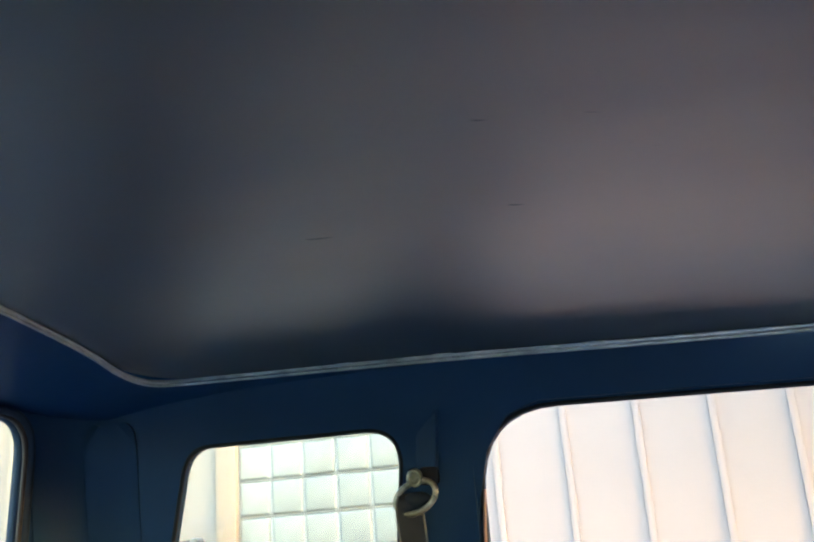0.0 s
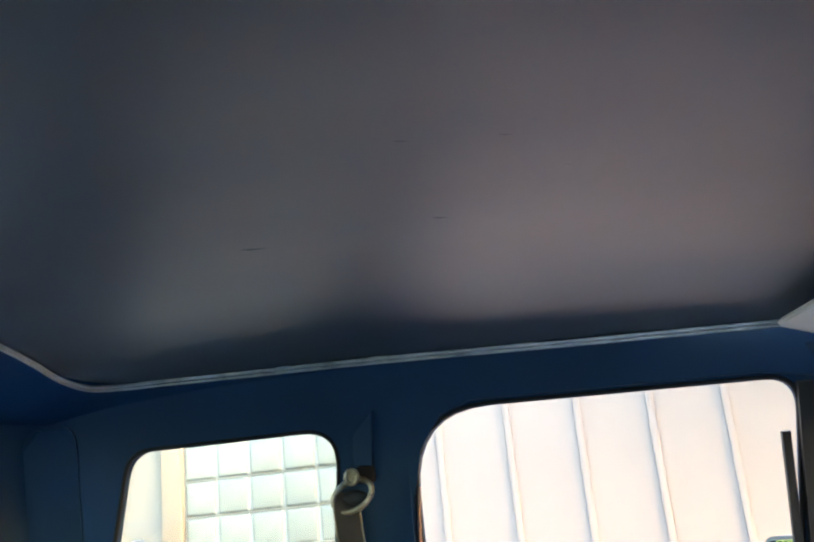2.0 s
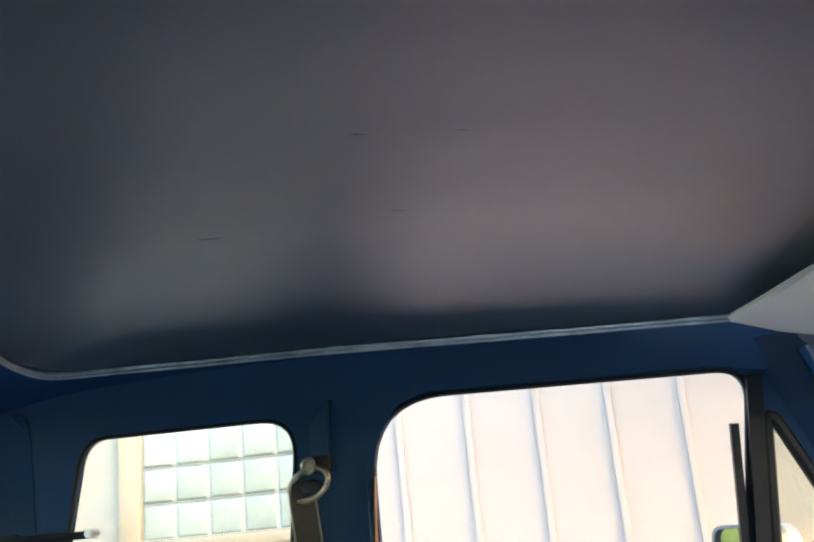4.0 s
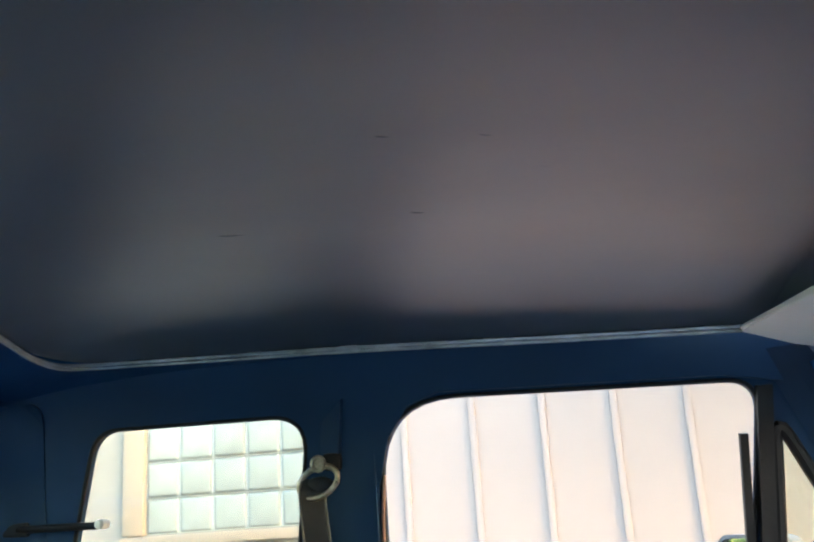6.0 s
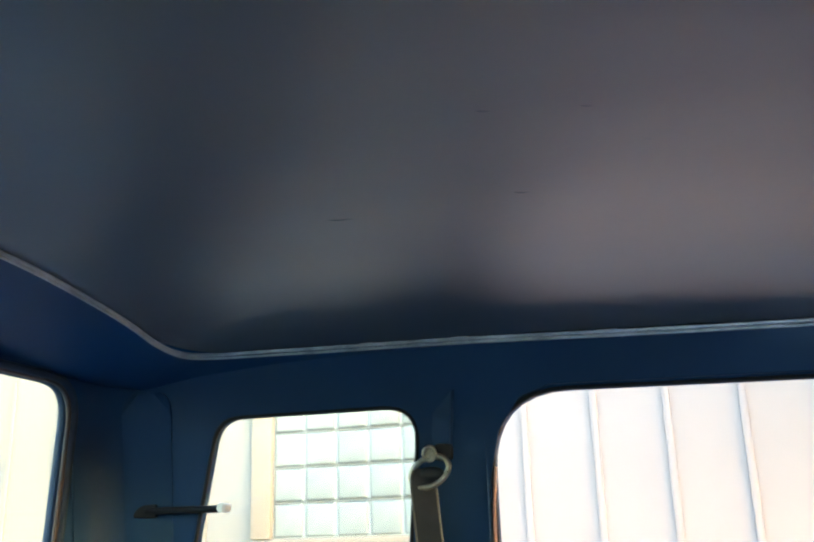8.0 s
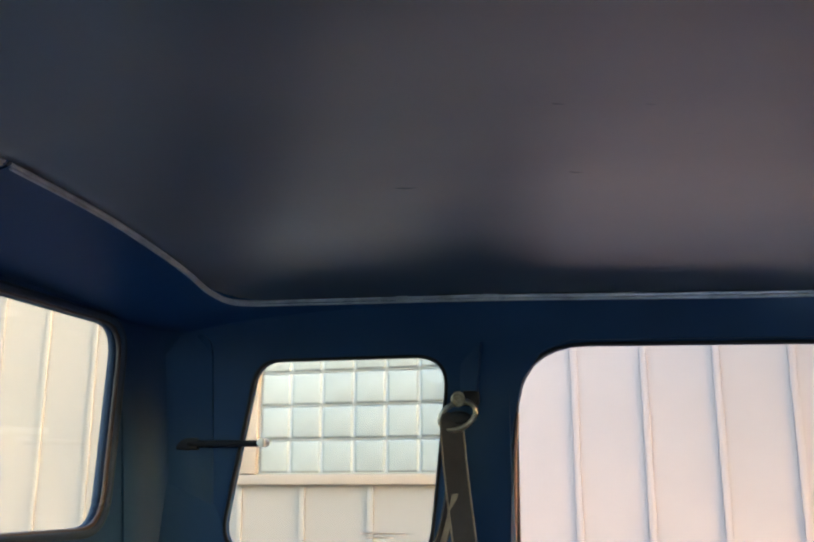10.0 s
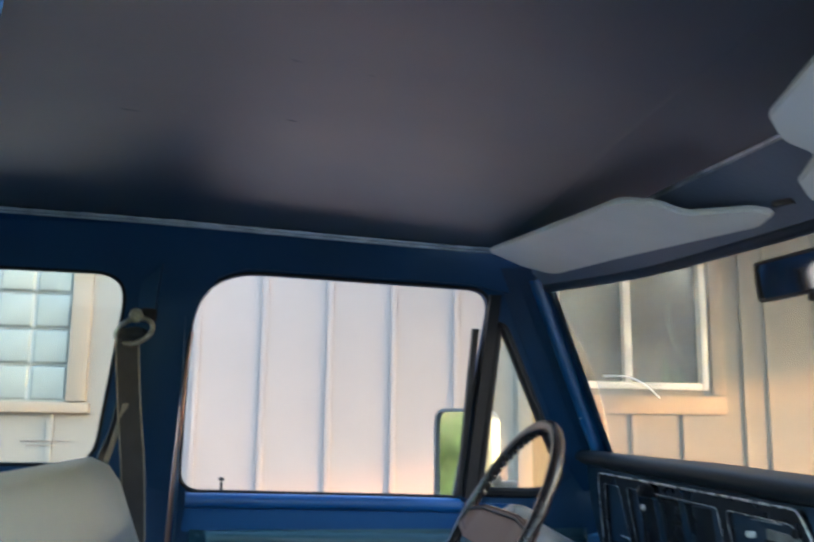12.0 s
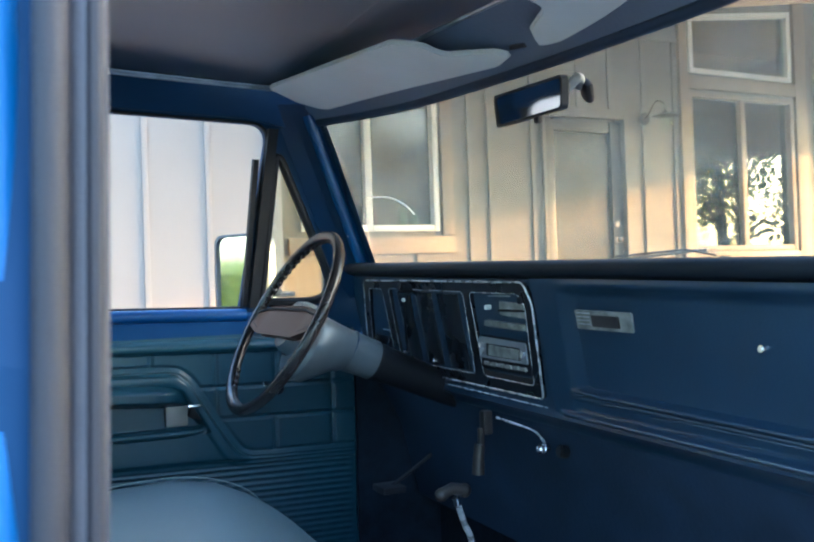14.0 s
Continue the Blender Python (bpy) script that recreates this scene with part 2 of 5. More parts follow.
GLASS_HOUSE = glass_material("house_glass", (0.72, 0.76, 0.74), least=0.085)
MIRROR = material("mirror_glass", (0.88, 0.90, 0.90), 0.03, 1.0, vary=0.01, bump=0.0)
MIRROR.node_tree.nodes["Principled BSDF"].inputs["Roughness"].default_value = 0.02



# ---- shapes ----
def empty(name, label, category, group="", kind=""):
    return tagged(new(name), label, category, group, kind)


def part(name, bm, mat, parent=None, label="", smooth=True, angle=40.0):
    """One mesh object of its own, under a thing or a part."""
    me = bpy.data.meshes.new(name)
    bmesh.ops.recalc_face_normals(bm, faces=bm.faces[:])
    if smooth:
        for f in bm.faces:
            f.smooth = True
        for e in bm.edges:
            e.smooth = len(e.link_faces) == 2 and e.calc_face_angle(0.0) < radians(angle)
    bm.to_mesh(me)
    bm.free()
    me.materials.append(mat)
    ob = new(name, me)
    ob.parent = parent
    if label:
        ob["label"] = label
    return ob


def box(bm, c, s, bevel=0.0, rot=None, seg=2):
    """A bevelled box of size s about c, turned by the matrix rot."""
    made = bmesh.ops.create_cube(bm, size=1.0)["verts"]
    m = Matrix.Translation(c) @ (rot.to_4x4() if rot else Matrix()) @ Matrix.Diagonal((*s, 1.0))
    bmesh.ops.transform(bm, matrix=m, verts=made)
    if bevel:
        edges = list({e for v in made for e in v.link_edges})
        bmesh.ops.bevel(bm, geom=edges, offset=bevel, segments=seg, affect="EDGES", profile=0.6)
    return bm


def boxes(*items):
    bm = bmesh.new()
    for it in items:
        box(bm, *it)
    return bm


def smooth_path(pts, n=8, closed=False):
    """Catmull-Rom through the points."""
    p = [Vector(q) for q in pts]
    out = []
    count = len(p) if closed else len(p) - 1
    for i in range(count):
        if closed:
            a, b, c, d = (p[(i + k) % len(p)] for k in (-1, 0, 1, 2))
        else:
            a, b, c, d = p[max(i - 1, 0)], p[i], p[i + 1], p[min(i + 2, len(p) - 1)]
        for k in range(n):
            t = k / n
            out.append(0.5 * (2 * b + (c - a) * t + (2 * a - 5 * b + 4 * c - d) * t * t + (3 * b - a - 3 * c + d) * t ** 3))
    if not closed:
        out.append(p[-1])
    return out


def tube(bm, pts, r, sides=10, closed=False, flat=1.0, r2=None):
    """A round or oval bar along the points; r2 is the radius at the end."""
    pts = [Vector(q) for q in pts]
    n = len(pts)
    rings = []
    up = Vector((0.13, 0.21, 0.97)).normalized()
    for i, p in enumerate(pts):
        a = pts[(i - 1) % n] if closed or i else p
        b = pts[(i + 1) % n] if closed or i < n - 1 else p
        d = (b - a).normalized()
        s = d.cross(up)
        if s.length < 0.05:
            s = d.cross(Vector((1, 0, 0)))
        s.normalize()
        w = s.cross(d).normalized()
        rad = r if r2 is None else r + (r2 - r) * i / max(1, n - 1)
        rings.append([bm.verts.new(p + rad * (math.cos(2 * math.pi * k / sides) * s + flat * math.sin(2 * math.pi * k / sides) * w)) for k in range(sides)])
    for i in range(n if closed else n - 1):
        r0, r1 = rings[i], rings[(i + 1) % n]
        for k in range(sides):
            bm.faces.new((r0[k], r0[(k + 1) % sides], r1[(k + 1) % sides], r1[k]))
    if not closed:
        bm.faces.new(rings[0][::-1])
        bm.faces.new(rings[-1])
    return bm


def ribbon(bm, pts, width, thick, across):
    """A flat strap along the points; across is the direction of its width."""
    a = Vector(across).normalized()
    pts = [Vector(q) for q in pts]
    rings = []
    for i, p in enumerate(pts):
        d = (pts[min(i + 1, len(pts) - 1)] - pts[max(i - 1, 0)]).normalized()
        n = d.cross(a).normalized()
        rings.append([bm.verts.new(p + sx * width / 2 * a + sn * thick / 2 * n) for sx, sn in ((-1, -1), (1, -1), (1, 1), (-1, 1))])
    for r0, r1 in zip(rings, rings[1:]):
        for k in range(4):
            bm.faces.new((r0[k], r0[(k + 1) % 4], r1[(k + 1) % 4], r1[k]))
    bm.faces.new(rings[0][::-1])
    bm.faces.new(rings[-1])
    return bm


def rounded(corners, radius=0.05, seg=6):
    """A polygon in the plane with its corners rounded. A corner may carry its own radius as a third number."""
    out = []
    n = len(corners)
    for i, c in enumerate(corners):
        p = Vector(c[:2])
        r = c[2] if len(c) > 2 else radius
        a, b = Vector(corners[i - 1][:2]), Vector(corners[(i + 1) % n][:2])
        u, v = (a - p).normalized(), (b - p).normalized()
        if r <= 0:
            out.append(tuple(p))
            continue
        half = u.angle(v) / 2
        d = min(r / math.tan(half), 0.48 * (a - p).length, 0.48 * (b - p).length)
        s, e = p + u * d, p + v * d
        for k in range(seg + 1):
            t = k / seg
            q = (1 - t) ** 2 * s + 2 * t * (1 - t) * p + t * t * e
            out.append(tuple(q))
    return out


def plate(bm, outer, holes, thick, fn):
    """A sheet with holes in the plane (u, v), thick along w, laid into space by fn(u, v, w)."""
    start = len(bm.verts)
    edges = []
    for loop in (outer, *holes):
        vs = [bm.verts.new((u, v, 0)) for u, v in loop]
        edges += [bm.edges.new((vs[i], vs[(i + 1) % len(vs)])) for i in range(len(vs))]
    made = bmesh.ops.triangle_fill(bm, use_beauty=True, use_dissolve=False, edges=edges)
    faces = [g for g in made["geom"] if isinstance(g, bmesh.types.BMFace)]
    ext = bmesh.ops.extrude_face_region(bm, geom=faces)
    for g in ext["geom"]:
        if isinstance(g, bmesh.types.BMVert):
            g.co.z = thick
    bm.verts.ensure_lookup_table()
    for v in bm.verts[start:]:
        v.co = Vector(fn(*v.co))
    return bm


def loft(bm, rows, closed=False):
    """A skin through rows of points."""
    vs = [[bm.verts.new(p) for p in row] for row in rows]
    for a, b in zip(vs, vs[1:]):
        m = len(a)
        for k in range(m if closed else m - 1):
            bm.faces.new((a[k], a[(k + 1) % m], b[(k + 1) % m], b[k]))
    return bm


def thicken(bm, d):
    """Gives a skin a thickness d."""
    bmesh.ops.recalc_face_normals(bm, faces=bm.faces[:])
    bmesh.ops.solidify(bm, geom=bm.faces[:], thickness=d)
    return bm


def smoothstep(a, b, x):
    t = np.clip((x - a) / (b - a), 0.0, 1.0)
    return t * t * (3.0 - 2.0 * t)


def ridge(d, half):
    """A round-backed bead across the distance d."""
    return np.sqrt(np.clip(1.0 - (d / half) ** 2, 0.0, 1.0))


def run_distance(u, v, pts):
    """Distance of the grid (u, v) from a polyline, signed: positive on its left hand."""
    best, sign = np.full(u.shape, 9.0), np.ones(u.shape)
    for (a, b), (c, d) in zip(pts, pts[1:]):
        ex, ey = c - a, d - b
        t = np.clip(((u - a) * ex + (v - b) * ey) / (ex * ex + ey * ey), 0.0, 1.0)
        dx, dy = u - a - t * ex, v - b - t * ey
        r = np.hypot(dx, dy)
        sign = np.where(r < best, np.where(ex * dy - ey * dx >= 0, 1.0, -1.0), sign)
        best = np.minimum(best, r)
    return best * sign


def relief(name, mat, parent, label, us, vs, height, fn, keep=None):
    """A moulded sheet: a grid in (u, v) raised by height(u, v) and laid into space by fn(u, v, w)."""
    u, v = np.meshgrid(us, vs)
    h = height(u, v)
    nu, nv = len(us), len(vs)
    verts = [fn(a, b, c) for a, b, c in zip(u.ravel().tolist(), v.ravel().tolist(), h.ravel().tolist())]
    ok = None if keep is None else keep(u, v, h)
    faces = []
    for j in range(nv - 1):
        for i in range(nu - 1):
            if ok is None or ok[j, i] or ok[j + 1, i] or ok[j, i + 1] or ok[j + 1, i + 1]:
                k = j * nu + i
                faces.append((k, k + 1, k + nu + 1, k + nu))
    me = bpy.data.meshes.new(name)
    me.from_pydata(verts, [], faces)
    me.polygons.foreach_set("use_smooth", [True] * len(faces))
    me.materials.append(mat)
    ob = new(name, me)
    ob.parent = parent
    if label:
        ob["label"] = label
    return ob


def disc(bm, c, axis, r, depth, sides=24, bevel=0.0, r2=None):
    """A short cylinder about c along axis."""
    q = Vector((0, 0, 1)).rotation_difference(Vector(axis)).to_matrix().to_4x4()
    made = bmesh.ops.create_cone(bm, cap_ends=True, segments=sides, radius1=r, radius2=r if r2 is None else r2, depth=depth)["verts"]
    bmesh.ops.transform(bm, matrix=Matrix.Translation(c) @ q, verts=made)
    if bevel:
        es = [e for e in {e for v in made for e in v.link_edges} if len(e.link_faces) == 2 and e.calc_face_angle(0) > 0.9]
        bmesh.ops.bevel(bm, geom=es, offset=bevel, segments=2, affect="EDGES")
    return bm


def ball(bm, c, r, s=(1, 1, 1), seg=16):
    made = bmesh.ops.create_uvsphere(bm, u_segments=seg, v_segments=seg // 2, radius=r)["verts"]
    bmesh.ops.transform(bm, matrix=Matrix.Translation(c) @ Matrix.Diagonal((*s, 1)), verts=made)
    return bm


# ---- the setting: ground, house, closing walls ----
bm = bmesh.new()
loft(bm, [[(x, y, 0) for x in (-400, -30, -9, 12, 40, 400)] for y in (-400, -40, -9, 6, 40, 400)])
tagged(part("ground", bm, GRASS), "green lawn that reaches to the trees", "ground", kind="structure")
# unseen paving, pale so that it bounces light into the cab
tagged(part("driveway", boxes(((4.0, -2.2, 0.002), (22, 14, 0.012), 0.003)), GRAVEL), "unseen worn concrete driveway, pale to bounce light into the cab", "driveway", kind="structure")

# unseen dark and pale strips added to shape the headliner's reflection
tagged(part("asphalt_strip", boxes(((-0.5, 1.80, 0.006), (13.0, 1.70, 0.022), 0.006)), ASPHALT), "unseen asphalt strip added to darken the headliner's reflection", "paving", kind="structure")
tagged(part("gravel_border", boxes(((-1.7, 3.36, 0.010), (7.0, 1.39, 0.03), 0.006)), PALE_GRAVEL), "unseen pale gravel strip added to brighten the headliner's reflection", "gravel", kind="structure")

NEAR, FAR = 4.06, 5.16
# near wall with the glass-block window
GBX0, GBX1, GBZ0, GBZ1 = -2.0, -0.80, 1.504, 2.504
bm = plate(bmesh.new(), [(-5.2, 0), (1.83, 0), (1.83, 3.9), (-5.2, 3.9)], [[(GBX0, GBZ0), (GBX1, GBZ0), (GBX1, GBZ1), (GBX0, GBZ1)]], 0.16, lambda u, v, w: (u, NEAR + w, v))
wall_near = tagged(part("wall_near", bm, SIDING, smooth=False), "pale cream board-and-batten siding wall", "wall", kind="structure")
batten_mesh = {}


def batten(x, y, z0, z1, parent, mat, w=0.036):
    """An upright batten with softened edges, on a siding wall."""
    key = (round(z1 - z0, 3), mat.name, w)
    if key not in batten_mesh:
        b = box(bmesh.new(), (0, 0, (z1 - z0) / 2), (w, 0.016, z1 - z0), 0.003)
        ob = part("batten", b, mat, parent)
        batten_mesh[key] = ob.data
    else:
        ob = new("batten", batten_mesh[key])
        ob.parent = parent
    ob.location = (x, y - 0.008, z0)
    return ob


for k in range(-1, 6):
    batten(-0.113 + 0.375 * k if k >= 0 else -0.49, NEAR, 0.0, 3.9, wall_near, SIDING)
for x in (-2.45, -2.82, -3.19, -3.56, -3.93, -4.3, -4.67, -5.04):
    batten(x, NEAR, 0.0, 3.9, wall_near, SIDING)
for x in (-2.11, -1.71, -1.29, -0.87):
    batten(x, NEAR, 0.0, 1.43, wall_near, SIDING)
window_1 = empty("window_1", "frosted glass-block window in a tan wooden frame", "window", kind="structure")
part("window_sill", boxes(((-1.4, NEAR - 0.02, 1.470), (1.46, 0.07, 0.055), 0.006)), TRIMWOOD, window_1)
for x, w in ((-2.065, 0.125), (-0.745, 0.105)):
    part("window_frame", boxes(((x, NEAR - 0.012, 2.02), (w, 0.045, 1.03), 0.005)), TRIMWOOD, window_1)
part("window_frame", boxes(((-1.4, NEAR - 0.012, 2.555), (1.46, 0.045, 0.10), 0.005)), TRIMWOOD, window_1)
part("mortar", boxes(((-1.4, NEAR + 0.032, 2.004), (1.196, 0.05, 0.996))), MORTAR, window_1)
block_mesh = None
for i in range(6):
    for j in range(5):
        x, z = GBX0 + 0.1 + 0.2 * i, GBZ0 + 0.1 + 0.2 * j
        if block_mesh is None:
            b = box(bmesh.new(), (0, 0, 0), (0.186, 0.06, 0.187), 0.016, None, 3)
            ob = part("glass_block", b, BLOCK, window_1)
            block_mesh = ob.data
        else:
            ob = new("glass_block", block_mesh)
            ob.parent = window_1
        ob.location = (x, NEAR + 0.028, z)

for j in range(1, 5):
    for dz in (-0.0055, 0.0055):
        part("joint_line", boxes(((-1.4, NEAR + 0.0035, GBZ0 + 0.2 * j + dz), (1.19, 0.006, 0.0026), 0.0008)), JOINT, window_1)

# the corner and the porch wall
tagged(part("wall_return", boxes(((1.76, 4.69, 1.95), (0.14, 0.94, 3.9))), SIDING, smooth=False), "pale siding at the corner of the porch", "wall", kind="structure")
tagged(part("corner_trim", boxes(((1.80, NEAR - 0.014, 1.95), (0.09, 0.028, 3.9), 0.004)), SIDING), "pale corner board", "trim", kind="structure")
W2, DOOR, W3, W4 = (2.36, 3.56, 1.69, 2.98), (4.60, 5.53, 0.52, 2.735), (6.30, 7.72, 1.48, 3.02), (6.33, 7.71, 3.20, 3.76)
rect = lambda a: [(a[0], a[2]), (a[1], a[2]), (a[1], a[3]), (a[0], a[3])]  # noqa: E731
UPPER = [(6.33, 3.20), (7.71, 3.19), (7.71, 3.92), (6.33, 3.76)]
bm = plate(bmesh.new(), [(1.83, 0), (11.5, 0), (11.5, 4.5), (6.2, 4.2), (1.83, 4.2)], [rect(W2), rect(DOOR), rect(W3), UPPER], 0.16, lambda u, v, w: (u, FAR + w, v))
wall_far = tagged(part("wall_far", bm, SIDING_FAR, smooth=False), "board-and-batten siding wall of the porch, in a shaded tone", "wall", kind="structure")
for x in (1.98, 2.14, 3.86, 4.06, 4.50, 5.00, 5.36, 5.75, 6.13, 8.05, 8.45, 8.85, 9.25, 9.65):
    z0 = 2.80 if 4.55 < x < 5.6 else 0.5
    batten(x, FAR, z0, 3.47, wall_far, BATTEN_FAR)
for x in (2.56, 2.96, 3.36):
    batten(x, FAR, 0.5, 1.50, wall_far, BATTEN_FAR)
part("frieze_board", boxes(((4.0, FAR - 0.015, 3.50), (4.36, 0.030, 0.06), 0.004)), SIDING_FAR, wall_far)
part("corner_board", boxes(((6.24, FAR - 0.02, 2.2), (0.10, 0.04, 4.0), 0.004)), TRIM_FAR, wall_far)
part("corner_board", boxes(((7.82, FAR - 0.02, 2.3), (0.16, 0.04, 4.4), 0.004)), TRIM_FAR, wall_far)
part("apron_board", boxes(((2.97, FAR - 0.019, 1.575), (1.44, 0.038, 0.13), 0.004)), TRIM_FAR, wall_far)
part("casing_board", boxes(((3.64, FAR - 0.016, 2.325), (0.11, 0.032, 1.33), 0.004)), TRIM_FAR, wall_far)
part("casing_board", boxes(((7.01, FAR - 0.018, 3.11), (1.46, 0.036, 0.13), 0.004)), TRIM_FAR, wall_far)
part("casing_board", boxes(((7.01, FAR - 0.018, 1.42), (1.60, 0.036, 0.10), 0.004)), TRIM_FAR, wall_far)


def sash_window(name, label, a, mullion, mat, pane, fw=0.05):
    """A framed window with one upright bar and two panes."""
    w = empty(name, label, "window", kind="structure")
    x0, x1, z0, z1 = a
    y = FAR + 0.02
    for x in (x0 + fw / 2, x1 - fw / 2):
        part("window_frame", boxes(((x, y, (z0 + z1) / 2), (fw, 0.09, z1 - z0), 0.006)), mat, w)
    for z in (z0 + fw / 2, z1 - fw / 2):
        part("window_frame", boxes((((x0 + x1) / 2, y + 0.002, z), (x1 - x0 - 2 * fw - 0.002, 0.086, fw), 0.006)), mat, w)
    part("mullion", boxes(((mullion, y + 0.004, (z0 + z1) / 2), (fw + 0.01, 0.07, z1 - z0 - 2 * fw - 0.002), 0.006)), mat, w)
    for p0, p1 in ((x0 + fw, mullion - fw / 2 - 0.006), (mullion + fw / 2 + 0.006, x1 - fw)):
        ob = part("pane", boxes((((p0 + p1) / 2, y + 0.03, (z0 + z1) / 2), (p1 - p0, 0.006, z1 - z0 - 2 * fw))), pane, w)
        ob.visible_shadow = False
    return w


sash_window("window_2", "white-framed two-pane window with a dim room behind", W2, 2.935, WHITE, GLASS_SCREENED)
sash_window("window_3", "tan-framed sliding window that mirrors the trees", W3, 7.02, TRIM_FAR, GLASS_HOUSE)
w4 = empty("window_4", "raked upper window with a pale frame", "window", kind="structure")
inner = [(6.38, 3.25), (7.66, 3.24), (7.66, 3.86), (6.38, 3.715)]
part("window_frame", plate(bmesh.new(), UPPER, [inner], 0.08, lambda u, v, w: (u, FAR - 0.02 + w, v)), WHITE, w4, smooth=False)
ob = part("pane", plate(bmesh.new(), inner, [], 0.006, lambda u, v, w: (u, FAR + 0.03 + w, v)), GLASS_HOUSE, w4, smooth=False)
ob.visible_shadow = False
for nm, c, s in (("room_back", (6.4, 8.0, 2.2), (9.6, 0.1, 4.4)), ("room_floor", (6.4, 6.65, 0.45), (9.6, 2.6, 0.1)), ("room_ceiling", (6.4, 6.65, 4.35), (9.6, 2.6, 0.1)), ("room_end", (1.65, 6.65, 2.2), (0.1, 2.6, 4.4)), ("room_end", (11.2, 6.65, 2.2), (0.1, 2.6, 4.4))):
    tagged(part(nm, boxes((c, s)), ROOM, smooth=False), "plain room wall behind the windows, coloured dark to look unlit", "wall", kind="structure")
# things on the sill of the kitchen window
for x, h, r, mat, lab in ((3.02, 0.16, 0.035, "red", "small red bottle on the window sill"), (3.28, 0.20, 0.04, "green", "green glass bottle on the window sill"), (3.38, 0.15, 0.045, "green", "green glass jar on the window sill")):
    m = material("bottle_" + mat, (0.30, 0.03, 0.02) if mat == "red" else (0.03, 0.22, 0.12), 0.15, vary=0.1)
    b = bmesh.new()
    prof = [(r, 0), (r, h * 0.6), (r * 0.45, h * 0.78), (r * 0.4, h)]
    loft(b, [[(x + q * math.cos(k * 0.3927), FAR + 0.11 + q * math.sin(k * 0.3927), 1.74 + z) for k in range(16)] for q, z in prof], closed=True)
    b.faces.new(b.verts[-16:])
    tagged(part("bottle", b, m), lab, "bottle", "bottles on the sill")
tagged(part("window_shelf", boxes(((2.96, FAR + 0.13, 1.725), (1.1, 0.12, 0.03), 0.004)), WHITE), "white inner sill of the window", "sill", kind="structure")

door_1 = empty("door_1", "closed dark grey house door with blinds behind its glass", "door", kind="structure")
for x in (4.612, 5.518):
    part("door_frame", boxes(((x, FAR - 0.005, 1.63), (0.032, 0.06, 2.22), 0.005)), BATTEN_FAR, door_1)
part("door_frame", boxes(((5.065, FAR - 0.003, 2.718), (0.87, 0.056, 0.032), 0.005)), BATTEN_FAR, door_1)
for x, w in ((4.690, 0.120), (5.440, 0.120)):
    part("door_stile", boxes(((x, FAR + 0.04, 1.60), (w, 0.045, 2.16), 0.005)), DOORM, door_1)
for z, h in ((2.640, 0.12), (0.66, 0.28)):
    part("door_rail", boxes(((5.059, FAR + 0.041, z), (0.616, 0.040, h), 0.005)), DOORM, door_1)
part("door_backing", boxes(((5.06, FAR + 0.10, 1.66), (0.66, 0.02, 1.84), 0.002)), DOORM, door_1)
slat = None
for k in range(44):
    if slat is None:
        slat = part("blind_slat", box(bmesh.new(), (0, 0, 0), (0.60, 0.006, 0.034), 0.002, Matrix.Rotation(radians(28), 3, "X"), 1), SLAT, door_1).data
        ob = bpy.data.objects["blind_slat"]
    else:
        ob = new("blind_slat", slat)
        ob.parent = door_1
    ob.location = (5.058, FAR + 0.072, 0.82 + 0.0404 * k)
part("door_pane", boxes(((5.058, FAR + 0.046, 1.685), (0.61, 0.005, 1.77))), GLASS_SCREENED, door_1).visible_shadow = False
b = bmesh.new()
disc(b, (5.415, FAR + 0.012, 1.60), (0, -1, 0), 0.03, 0.012, 16, 0.003)
ball(b, (5.415, FAR - 0.03, 1.60), 0.028)
part("door_knob", b, PULL, door_1, "dull metal knob")
part("door_lock", disc(bmesh.new(), (5.415, FAR + 0.008, 1.74), (0, -1, 0), 0.028, 0.02, 16, 0.004), PULL, door_1)

# porch lantern on a gooseneck
lantern = empty("wall_lantern", "dark metal gooseneck lantern with a clear glass shade", "lamp")
part("wall_plate", disc(bmesh.new(), (5.745, FAR - 0.03, 2.72), (0, -1, 0), 0.06, 0.03, 20, 0.006), BLACK, lantern)
part("arm", tube(bmesh.new(), smooth_path([(5.745, FAR - 0.04, 2.72), (5.745, FAR - 0.12, 2.78), (5.765, FAR - 0.17, 2.86), (5.805, FAR - 0.22, 2.84), (5.815, FAR - 0.24, 2.76)]), 0.007, 8), KNOB, lantern)
b = bmesh.new()
loft(b, [[(5.815 + q * math.cos(k * math.pi / 10), FAR - 0.24 + q * math.sin(k * math.pi / 10), z) for k in range(20)] for q, z in ((0.022, 2.765), (0.03, 2.745), (0.115, 2.722), (0.125, 2.714))], closed=True)
part("shade", thicken(b, 0.004), KNOB, lantern)
b = bmesh.new()
loft(b, [[(5.815 + q * math.cos(k * math.pi / 8), FAR - 0.24 + q * math.sin(k * math.pi / 8), z) for k in range(16)] for q, z in ((0.055, 2.70), (0.062, 2.64), (0.045, 2.58), (0.01, 2.565))], closed=True)
part("glass_globe", b, GLASS, lantern)

